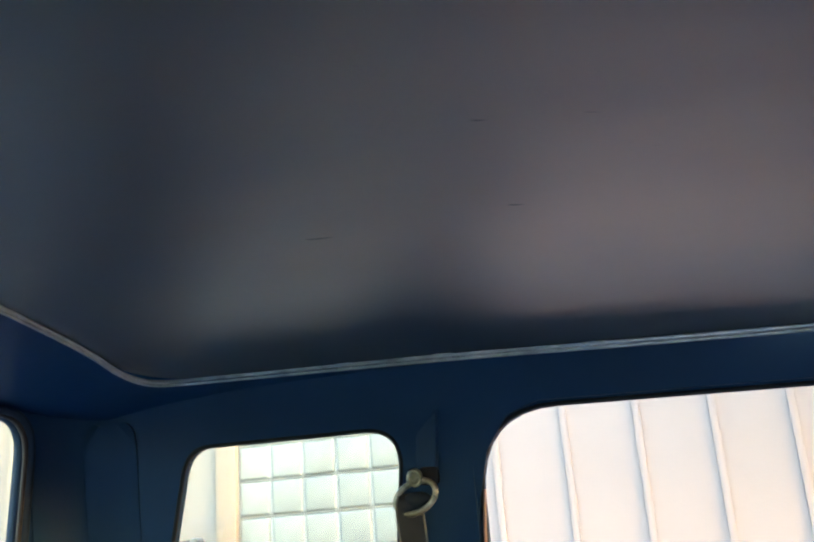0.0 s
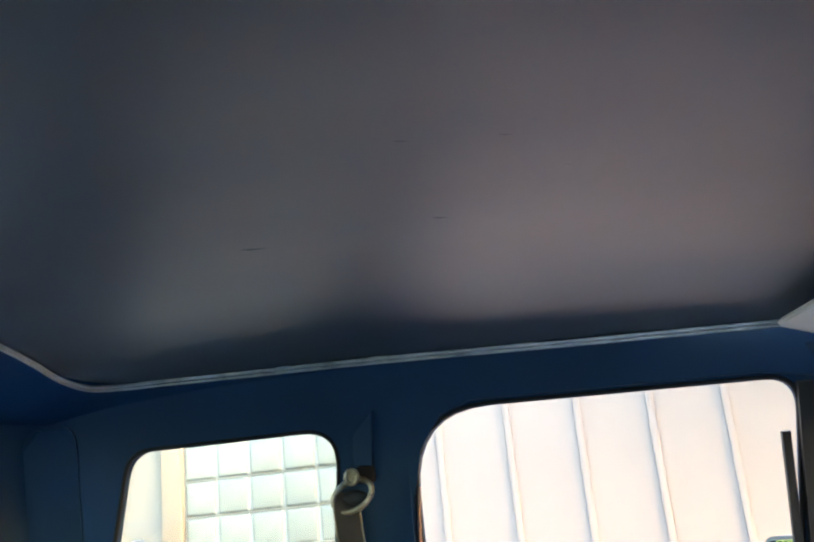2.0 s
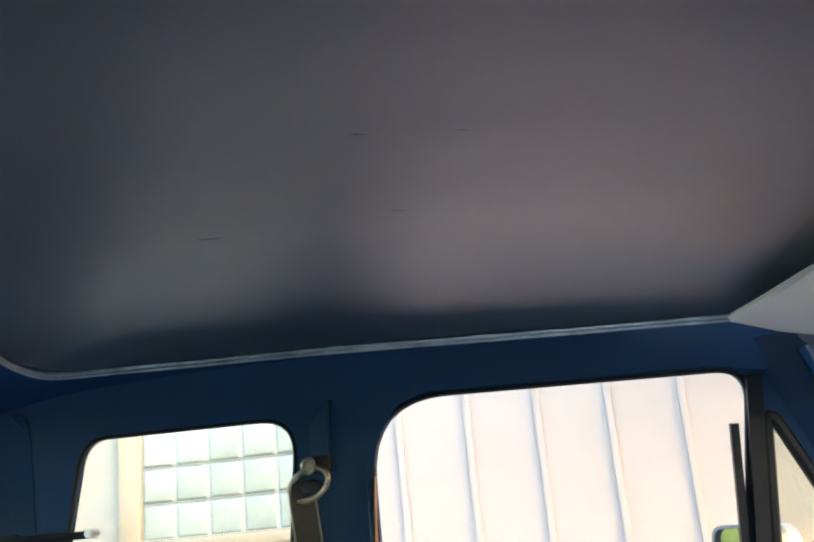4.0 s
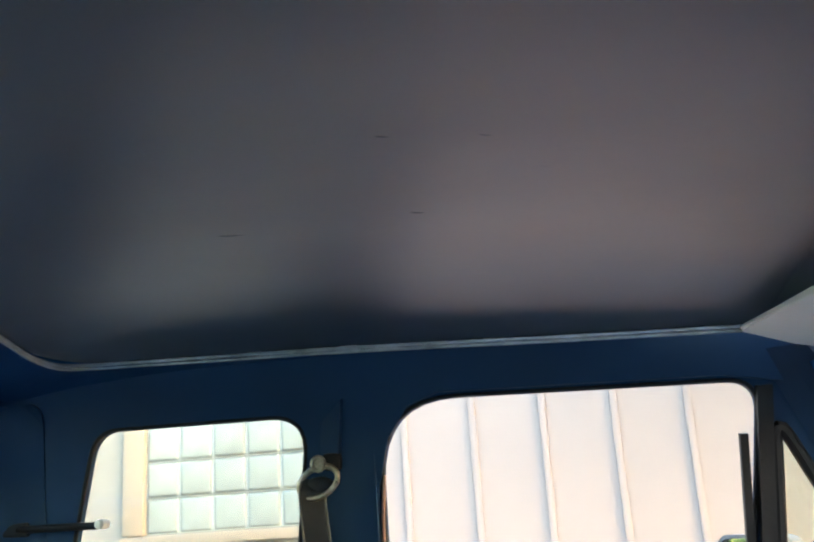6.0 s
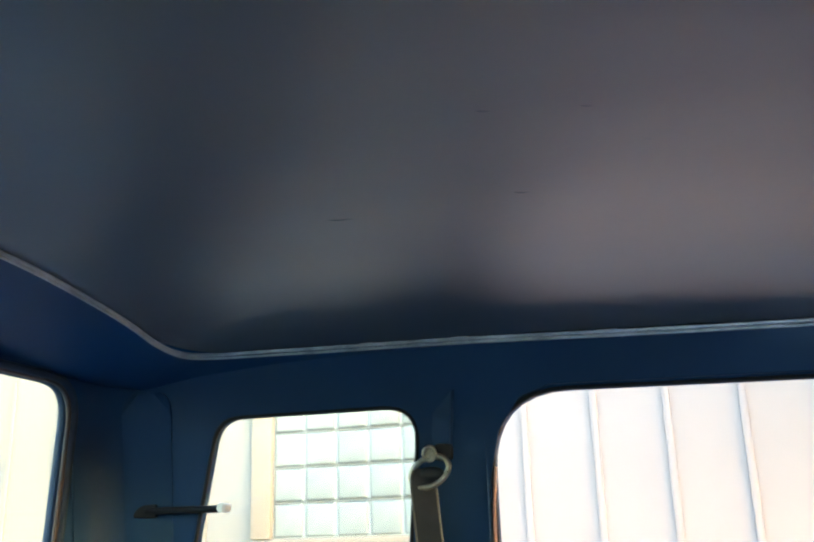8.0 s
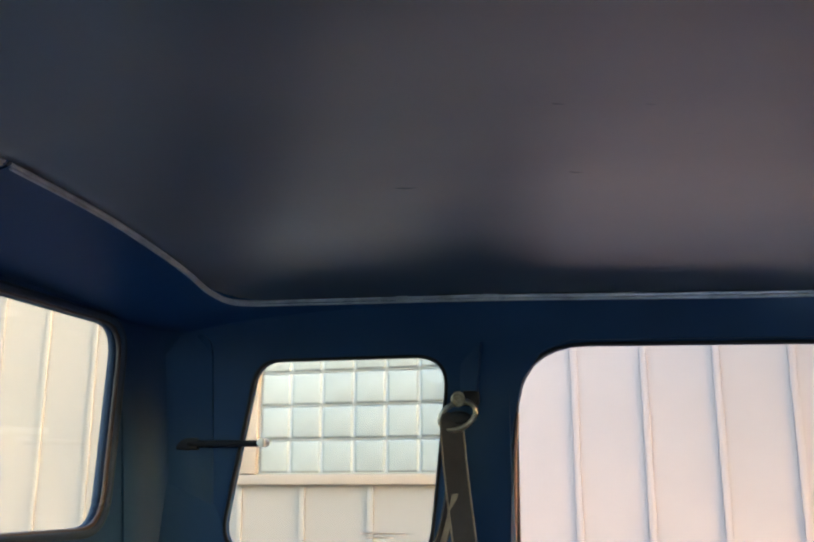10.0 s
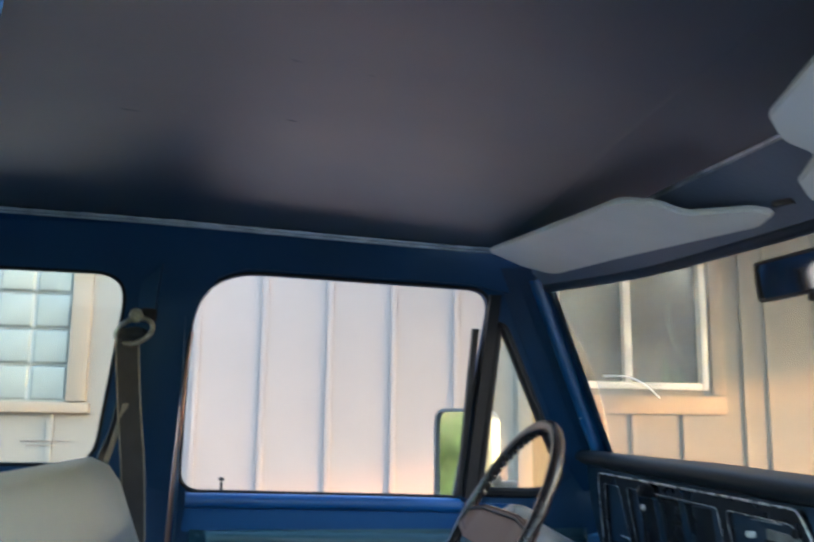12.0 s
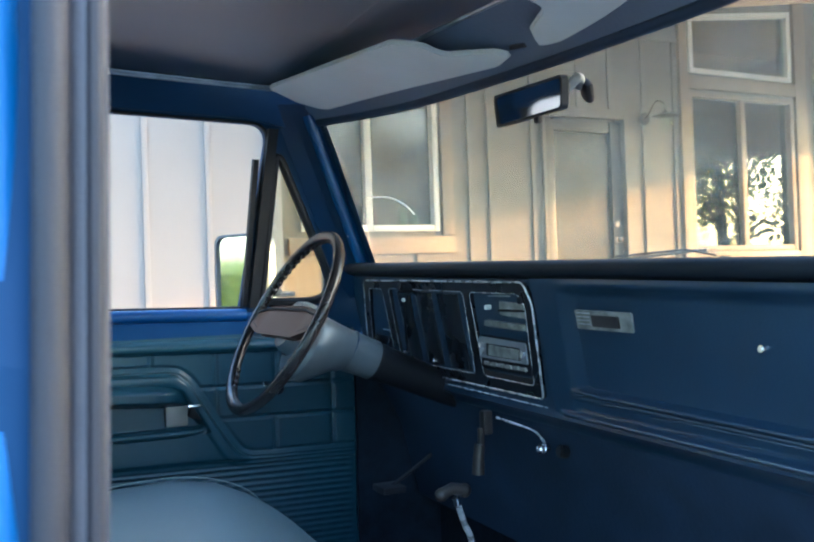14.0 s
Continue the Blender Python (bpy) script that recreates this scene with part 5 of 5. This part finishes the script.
# ash tray
ash = new("ash_tray")
ash.parent = truck
part("ash_plate", plate(bmesh.new(), rounded([(-0.150, 1.200), (-0.290, 1.201), (-0.292, 1.232), (-0.150, 1.232)], 0.004, 3), [], 0.010, on_face), PLATE, ash, "pale grey dash plate")
part("ash_insert", plate(bmesh.new(), rounded([(-0.196, 1.206), (-0.262, 1.206), (-0.262, 1.225), (-0.196, 1.225)], 0.003, 3), [], 0.003, lambda u, v, w: on_face(u, v, w + 0.0105)), KNOB, ash)
for k in range(4):
    z = 1.209 + 0.006 * k
    part("ash_line", tube(bmesh.new(), [on_face(-0.157, z, 0.0115), on_face(-0.190, z, 0.0115)], 0.0012, 6), TRIM, ash)

# instrument bezel: outer chrome line, three openings
bez = new("instrument_bezel")
bez.parent = truck
BZ = rounded([(0.775, 1.060, 0.02), (-0.012, 1.062, 0.014), (-0.036, 1.238, 0.03), (-0.018, 1.276, 0.02), (0.700, 1.272, 0.02)], 0.02, 6)
OPEN = [rounded([(0.735, 1.080), (0.602, 1.082), (0.598, 1.252), (0.676, 1.252)], 0.012, 5), rounded([(0.570, 1.084), (0.222, 1.084), (0.206, 1.254), (0.562, 1.254)], 0.012, 5), rounded([(0.188, 1.084), (0.010, 1.084), (-0.012, 1.235, 0.03), (0.003, 1.254, 0.03), (0.180, 1.254)], 0.012, 5)]
part("bezel_plate", plate(bmesh.new(), BZ, OPEN, 0.016, on_face), FACE, bez, "black instrument bezel", angle=30)
part("bezel_line", tube(bmesh.new(), [Vector(on_face(u, v, 0.016)) for u, v in BZ], 0.0020, 8, True), BEZEL, bez, "worn silver outline of the bezel")
for o in OPEN:
    part("bezel_line", tube(bmesh.new(), [Vector(on_face(u, v, 0.016)) for u, v in o], 0.0008, 8, True), BEZEL, bez)
part("lower_trim", tube(bmesh.new(), [Vector(on_face(y, 1.047, 0.012)) for y in (0.50, 0.35, 0.2, 0.05, -0.02)], 0.0045, 8, flat=0.6), BEZEL, bez)
# the dials: dark lens, upright hoods
part("dial_lens", plate(bmesh.new(), [(0.75, 1.07), (0.20, 1.07), (0.19, 1.262), (0.69, 1.262)], [], 0.003, lambda u, v, w: on_face(u, v, w + 0.001)), FACE, bez)
for y, r in ((0.500, 0.034), (0.402, 0.040), (0.292, 0.046)):
    b = bmesh.new()
    loft(b, [[on_face(y + r * math.sin(t), z, 0.003 + 0.011 * math.cos(t)) for t in (k * math.pi / 10 - math.pi / 2 for k in range(11))] for z in (1.090, 1.13, 1.2, 1.248)])
    part("dial_hood", thicken(b, 0.002), FACE, bez)
for y, z in ((0.545, 1.104), (0.395, 1.096)):
    part("reset_knob", disc(bmesh.new(), on_face(y, z, 0.012), (-1, 0, 0), 0.006, 0.02, 12, 0.002), CHROME, bez)
for nm, y, z, r in (("light_knob", 0.440, 1.258, 0.017), ("key_lock", 0.640, 1.128, 0.017)):
    b = bmesh.new()
    disc(b, Vector(on_face(y, z, 0.026)), (-1, 0, 0.2), r * 0.60, 0.036, 20, 0.004, r * 0.72)
    knob = part(nm, b, BLACK, bez, "glossy black dash knob with a chrome base")
    c = Vector(on_face(y, z, 0.010))
    part("knob_rim", tube(bmesh.new(), [c + r * 0.80 * (math.cos(a) * Vector((0, 1, 0)) + math.sin(a) * Vector((0.2, 0, 0.98))) for a in (k * math.pi / 12 for k in range(24))], 0.003, 8, True), CHROME, knob)
part("key_line", tube(bmesh.new(), [on_face(0.60, 1.150, 0.016), on_face(0.64, 1.152, 0.016)], 0.0016, 6), TRIM, bez)

# heater control
heat = new("heater_control")
heat.parent = truck
part("stack_back", plate(bmesh.new(), [(0.196, 1.076), (-0.004, 1.076), (-0.022, 1.245), (0.185, 1.26)], [], 0.003, lambda u, v, w: on_face(u, v, w + 0.001)), FACE, heat)
part("control_face", plate(bmesh.new(), rounded([(0.090, 1.212), (-0.004, 1.208), (-0.008, 1.236), (0.082, 1.239)], 0.005, 4), [], 0.004, lambda u, v, w: on_face(u, v, w + 0.006)), PLATE, heat, "grey heater control face")
part("control_ledge", plate(bmesh.new(), rounded([(0.150, 1.188), (0.0, 1.186), (-0.004, 1.198), (0.140, 1.200)], 0.004, 3), [], 0.012, lambda u, v, w: on_face(u, v, w + 0.004)), PLATE, heat)
part("slot", boxes((Vector(on_face(0.035, 1.222, 0.0105)), (0.003, 0.110, 0.0045), 0.001)), BLACK, heat)
part("slider_knob", boxes((Vector(on_face(0.118, 1.226, 0.016)), (0.012, 0.010, 0.009), 0.002)), WHITE, heat, "pale slider knob")
part("slider_knob", boxes((Vector(on_face(-0.002, 1.243, 0.014)), (0.012, 0.014, 0.014), 0.003)), BLACK, heat)
part("slot_line", tube(bmesh.new(), [on_face(0.125, 1.247, 0.006), on_face(0.045, 1.249, 0.006)], 0.0013, 6), TRIM, heat)

# radio
radio = new("radio")
radio.parent = truck
part("radio_face", plate(bmesh.new(), rounded([(0.185, 1.102), (0.006, 1.102), (-0.001, 1.166), (0.165, 1.170)], 0.005, 4), [], 0.014, lambda u, v, w: on_face(u, v, w + 0.004)), BLACK, radio, "black car radio with a pale display")
part("radio_display", plate(bmesh.new(), rounded([(0.145, 1.130), (0.035, 1.130), (0.030, 1.150), (0.135, 1.152)], 0.003, 3), [], 0.003, lambda u, v, w: on_face(u, v, w + 0.019)), PLATE, radio)
part("radio_trim", plate(bmesh.new(), rounded([(0.180, 1.124), (0.010, 1.124), (0.004, 1.164), (0.165, 1.167)], 0.004, 3), [rounded([(0.158, 1.1285), (0.028, 1.1285), (0.024, 1.1535), (0.148, 1.1545)], 0.003, 3)], 0.003, lambda u, v, w: on_face(u, v, w + 0.0185)), SILVER, radio)
for k in range(6):
    part("radio_button", boxes((Vector(on_face(0.158 - 0.026 * k, 1.1135, 0.020)), (0.006, 0.019, 0.0075), 0.002)), PLATE, radio)
for y, z in ((0.162, 1.150), (0.162, 1.136), (0.018, 1.142)):
    part("radio_knob", disc(bmesh.new(), on_face(y, z, 0.022), (-1, 0, 0.2), 0.0065, 0.008, 14, 0.0015), SILVER, radio)
part("radio_ledge", plate(bmesh.new(), [(0.188, 1.085), (0.010, 1.085), (0.010, 1.096), (0.188, 1.096)], [], 0.008, lambda u, v, w: on_face(u, v, w + 0.003)), KNOB, radio, smooth=False)

# ---- steering wheel and column ----
wheel = new("steering_wheel")
wheel.parent = truck
WC, WR = Vector((0.646, 0.405, 1.211)), 0.200
n = Vector((-math.cos(radians(30)), 0, math.sin(radians(30))))
wu = Vector((0, 1, 0))
wv = n.cross(wu).normalized()
if wv.z < 0:
    wv = -wv
rim = [WC + WR * (math.cos(a) * wu + math.sin(a) * wv) for a in (k * math.pi / 48 for k in range(96))]
part("rim", tube(bmesh.new(), rim, 0.0115, 12, True), RIM, wheel, "worn black steering-wheel rim")
grip = None
for k in range(64):
    a = k * math.pi / 32
    if math.sin(a) > 0.25 or math.sin(a) < -0.6:
        p = WC + (WR - 0.007) * (math.cos(a) * wu + math.sin(a) * wv) - n * 0.004
        if grip is None:
            ob = part("finger_grip", ball(bmesh.new(), (0, 0, 0), 0.0078, seg=8), RIM, wheel)
            grip = ob.data
        else:
            ob = new("finger_grip", grip)
            ob.parent = wheel
        ob.location = p
on_wheel = lambda u, v, w: WC + wu * u + wv * v + n * w  # noqa: E731
spoke = rounded([(-0.192, -0.016, 0.008), (-0.115, -0.034, 0.03), (0.115, -0.034, 0.03), (0.192, -0.016, 0.008), (0.192, 0.020, 0.008), (0.10, 0.033, 0.03), (-0.10, 0.033, 0.03), (-0.192, 0.020, 0.008)], 0.02, 5)
b = plate(bmesh.new(), spoke, [], 0.018, lambda u, v, w: on_wheel(u, v, w - 0.014))
bmesh.ops.bevel(b, geom=[e for e in b.edges if len(e.link_faces) == 2 and e.calc_face_angle(0) > 1.0], offset=0.005, segments=2, affect="EDGES")
part("spoke", b, HORN, wheel, "brown-grey wheel spokes with a horn pad")
for q0, q1 in ((0.014, 0.0255), (-0.010, -0.0265)):
    part("pad_line", tube(bmesh.new(), [on_wheel(-0.185, q0, 0.0045), on_wheel(-0.115, q1, 0.0045), on_wheel(0.115, q1, 0.0045), on_wheel(0.185, q0, 0.0045)], 0.0022, 6), BLACK, wheel)
b = bmesh.new()
loft(b, [[WC - n * d + r * (math.cos(k * math.pi / 12) * wu + math.sin(k * math.pi / 12) * wv) for k in range(24)] for d, r in ((0.008, 0.030), (0.012, 0.052), (0.030, 0.060), (0.052, 0.062))], closed=True)
part("hub", b, PEWTER, wheel, "grey wheel hub")
column = new("steering_column")
column.parent = truck
axis = Vector((math.cos(radians(23)), 0, -math.sin(radians(23))))
b = bmesh.new()
prof = ((0.030, 0.050), (0.034, 0.074), (0.042, 0.082), (0.070, 0.078), (0.105, 0.063), (0.130, 0.053), (0.15, 0.048), (0.152, 0.044))
loft(b, [[WC + axis * d + Vector((0, 0, -0.010 - 0.8 * (r - 0.045))) + r * (math.cos(k * math.pi / 14) * wu + 0.95 * math.sin(k * math.pi / 14) * wv) for k in range(28)] for d, r in prof], closed=True)
b.verts.ensure_lookup_table()
b.faces.new(b.verts[:28])
part("column_shroud", b, PEWTER, column, "grey-blue steering column shroud", angle=35)
part("column_collar", tube(bmesh.new(), [WC + axis * 0.150 + Vector((0, 0, -0.010)) + 0.046 * (math.cos(k * math.pi / 14) * wu + 0.95 * math.sin(k * math.pi / 14) * wv) for k in range(28)], 0.003, 6, True), NAVY, column)
part("column_tube", tube(bmesh.new(), [WC + axis * 0.148 + Vector((0, 0, -0.01)), WC + axis * 0.215 + Vector((0, 0, -0.01))], 0.0445, 28, r2=0.0425), PEWTER, column)
# lower column coloured black so that it sinks into shade before the dash
part("column_tube", tube(bmesh.new(), [WC + axis * 0.210 + Vector((0, 0, -0.01)), WC + axis * 0.45 + Vector((0, 0, -0.01))], 0.0405, 24, r2=0.034), BLACK, column, "lower column, coloured black for the shade around it")
part("shift_lever", tube(bmesh.new(), [on_face(0.455, 1.115, 0.05), on_face(0.420, 1.225, 0.05)], 0.003, 8), BLACK, column)
ball_b = ball(bmesh.new(), on_face(0.418, 1.232, 0.05), 0.005, seg=8)
part("lever_tip", ball_b, WHITE, column)

# ---- under the dash ----
brake = new("parking_brake")
brake.parent = truck
brake.location = (0.012, -0.004, 0.005)
part("brake_bracket", boxes(((1.00, 0.225, 0.985), (0.022, 0.022, 0.05), 0.006), ((0.987, 0.225, 0.955), (0.012, 0.012, 0.04), 0.003)), KNOB, brake)
part("brake_grip", tube(bmesh.new(), [(0.982, 0.222, 0.942), (0.978, 0.222, 0.915), (0.976, 0.222, 0.882)], 0.0105, 12, r2=0.0135), KNOB, brake, "grey ribbed brake-release grip")
bent = tube(bmesh.new(), smooth_path([(1.005, 0.19, 0.998), (1.008, 0.10, 0.992), (1.012, 0.06, 0.985), (1.016, 0.035, 0.965)], 4), 0.0025, 8)
part("brake_cable", bent, BEZEL, brake)
b = bmesh.new()
disc(b, (1.008, 0.027, 0.960), (-1, 0, 0.2), 0.011, 0.016, 18, 0.004)
ball(b, (0.998, 0.027, 0.960), 0.0095)
part("pull_knob", b, CHROME, brake, "chrome pull knob")
part("pull_base", disc(bmesh.new(), (1.025, -0.005, 0.958), (-1, 0, 0.2), 0.012, 0.02, 16, 0.003), BLACK, brake)
sh = new("gear_lever")
sh.parent = truck
b = bmesh.new()
tube(b, [(0.812, 0.05, 0.902), (0.835, 0.05, 0.910), (0.862, 0.05, 0.904)], 0.0125, 12, flat=0.9)
ball(b, (0.814, 0.05, 0.902), 0.0125, seg=12)
ball(b, (0.860, 0.05, 0.904), 0.0135, seg=12)
part("lever_knob", b, KNOB, sh, "worn grey T-shaped lever knob")
part("lever_collar", tube(bmesh.new(), [(0.842, 0.05, 0.894), (0.846, 0.05, 0.880)], 0.0075, 10), CHROME, sh)
part("lever_stalk", tube(bmesh.new(), smooth_path([(0.846, 0.05, 0.882), (0.858, 0.05, 0.845), (0.874, 0.05, 0.80), (0.885, 0.06, 0.66), (0.885, 0.06, 0.56)], 5), 0.0055, 8), BEZEL, sh)
for nm, pts in (("clutch_pedal", [(0.93, 0.31, 0.92), (0.88, 0.31, 0.89), (0.83, 0.31, 0.862)]), ("throttle_pedal", [(1.17, 0.28, 0.78), (1.14, 0.28, 0.72), (1.12, 0.28, 0.66)])):
    p = new(nm)
    p.parent = truck
    part("pedal_rod", tube(bmesh.new(), smooth_path(pts, 4), 0.004, 8), BLACK, p)
    part("pedal_pad", boxes((Vector(pts[-1]), (0.05, 0.06, 0.014), 0.004)), BLACK, p)

# floor, firewall, cowl and bonnet
part("floor_pan", boxes(((0.20, 0.0, 0.505), (1.86, 1.62, 0.05), 0.01), ((0.85, 0.05, 0.56), (0.6, 0.34, 0.12), 0.05)), CARPET, truck, "dark carpeted cab floor")
# firewall and kick panel take the dark carpet colour for the footwell's shade
part("firewall", boxes(((1.22, 0.0, 0.86), (0.05, 1.58, 0.74), 0.01)), CARPET, truck)
part("kick_panel", boxes(((1.08, 0.80, 0.80), (0.24, 0.03, 0.62), 0.01)), CARPET, truck)
part("cowl", boxes(((1.36, 0.0, 1.215), (0.30, 1.56, 0.05), 0.015)), BLUE, truck)
b = bmesh.new()
loft(b, [[(x, y, 1.225 - 0.06 * (x - 1.5) + lean_z(y) - 0.05 * (y / 0.8) ** 2) for y in (-0.80, -0.6, -0.3, 0, 0.3, 0.6, 0.80)] for x in (1.50, 1.8, 2.2, 2.6)])
part("bonnet", thicken(b, 0.02), BLUE, truck, "blue bonnet")
for sign in (1, -1):
    part("wing", boxes(((1.80, sign * 0.86, 0.86), (1.7, 0.14, 0.60), 0.04)), BLUE, truck)
part("outer_door_skin", boxes(((0.48, 0.888, 0.88), (1.02, 0.06, 0.64), 0.02)), BLUE, truck)
part("outer_side", boxes(((-0.38, 0.888, 0.88), (0.70, 0.06, 0.66), 0.02)), BLUE, truck)
for x in (-2.1, 1.85):
    for sign in (1, -1):
        w = new("wheel")
        w.parent = truck
        part("tyre", tube(bmesh.new(), [(x + 0.30 * math.cos(a), sign * 0.82, 0.39 + 0.30 * math.sin(a)) for a in (k * math.pi / 16 for k in range(32))], 0.09, 12, True), BLACK, w)
        part("rim", disc(bmesh.new(), (x, sign * 0.84, 0.39), (0, 1, 0), 0.22, 0.14, 28, 0.02), SILVER, w)
part("cargo_bed", boxes(((-1.85, 0.86, 0.85), (2.1, 0.08, 0.52), 0.02), ((-1.85, -0.86, 0.85), (2.1, 0.08, 0.52), 0.02), ((-2.88, 0, 0.85), (0.06, 1.7, 0.52), 0.02), ((-0.83, 0, 0.85), (0.06, 1.7, 0.52), 0.02)), BLUE, truck)
# unseen floor, made pale to bounce sky light up to the headliner
part("bed_floor", boxes(((-1.85, 0, 0.62), (2.04, 1.64, 0.06), 0.01)), STEEL, truck, "unseen bed floor, pale to bounce sky light onto the headliner")
part("chassis", boxes(((-0.2, 0.45, 0.42), (5.0, 0.10, 0.14), 0.01), ((-0.2, -0.45, 0.42), (5.0, 0.10, 0.14), 0.01)), BLACK, truck)
wip = new("wiper")
wip.parent = truck
part("wiper_arm", tube(bmesh.new(), [(1.27, -0.17, 1.312), (1.262, -0.10, 1.326), (1.255, 0.09, 1.320)], 0.0022, 8), KNOB, wip)
part("wiper_blade", tube(bmesh.new(), [(1.268, -0.15, 1.324), (1.262, 0.0, 1.317), (1.255, 0.16, 1.310)], 0.0028, 8), PULL, wip)
part("wiper_pivot", disc(bmesh.new(), (1.275, -0.185, 1.296), (0, 0, 1), 0.012, 0.03, 12, 0.003), BLACK, wip)

# ---- bench seat ----
seat = new("bench_seat")
seat.parent = truck
seat["label"] = "grey vinyl bench seat"
b = bmesh.new()
back_prof = [(-0.02, 0.86), (0.105, 0.88), (0.118, 0.94), (0.080, 1.06), (0.035, 1.18), (0.000, 1.275), (-0.022, 1.305), (-0.055, 1.320), (-0.090, 1.310), (-0.115, 1.27), (-0.105, 1.10), (-0.06, 0.88)]
rows = []
for k in range(23):
    y = 0.640 - 1.32 * k / 22
    e = min(1.0, (0.640 - y) / 0.05, (y + 0.68) / 0.05)
    e = math.sqrt(max(0.0, 1 - (1 - e) ** 2))
    s = 0.90 + 0.10 * e
    rows.append([(0.01 + (x - 0.01) * (0.45 + 0.55 * e), y, 0.86 + (z - 0.86) * s) for x, z in back_prof])
loft(b, rows, closed=True)
b.verts.ensure_lookup_table()
b.faces.new(b.verts[:12])
b.faces.new(b.verts[-12:])
part("backrest", b, SEAT, seat, "grey vinyl seat backrest", angle=70)
piping = [(-0.030, 0.628, 1.296), (-0.006, 0.634, 1.245), (0.045, 0.636, 1.10), (0.088, 0.636, 0.98)]
part("piping", tube(bmesh.new(), smooth_path(piping, 5), 0.003, 8), SEAT, seat)
b = bmesh.new()
cush = [(0.02, 0.62), (0.66, 0.60), (0.675, 0.70), (0.655, 0.785), (0.61, 0.835), (0.54, 0.868), (0.45, 0.884), (0.33, 0.880), (0.18, 0.862), (0.04, 0.85)]
rows = []
for k in range(23):
    y = 0.655 - 1.35 * k / 22
    e = min(1.0, (0.655 - y) / 0.07, (y + 0.695) / 0.07)
    e = math.sqrt(max(0.0, 1 - (1 - e) ** 2))
    dip = -0.012 * math.cos(y * 4.6) ** 2 * (e > 0.98)
    rows.append([(0.3 + (x - 0.3) * (0.93 + 0.07 * e), y, 0.62 + (z - 0.62) * (0.86 + 0.14 * e) + dip * (z > 0.8)) for x, z in cush])
loft(b, rows, closed=True)
b.verts.ensure_lookup_table()
b.faces.new(b.verts[:10])
b.faces.new(b.verts[-10:])
part("cushion", b, SEAT, seat, "grey vinyl seat cushion", angle=70)
part("seat_base", boxes(((0.30, -0.02, 0.57), (0.52, 1.10, 0.10), 0.01)), BLACK, seat)
for y in (0.575, -0.615):
    part("piping", tube(bmesh.new(), smooth_path([(x, y, z - 0.0014) for x, z in cush[3:]], 4), 0.0018, 8), SEAT, seat)
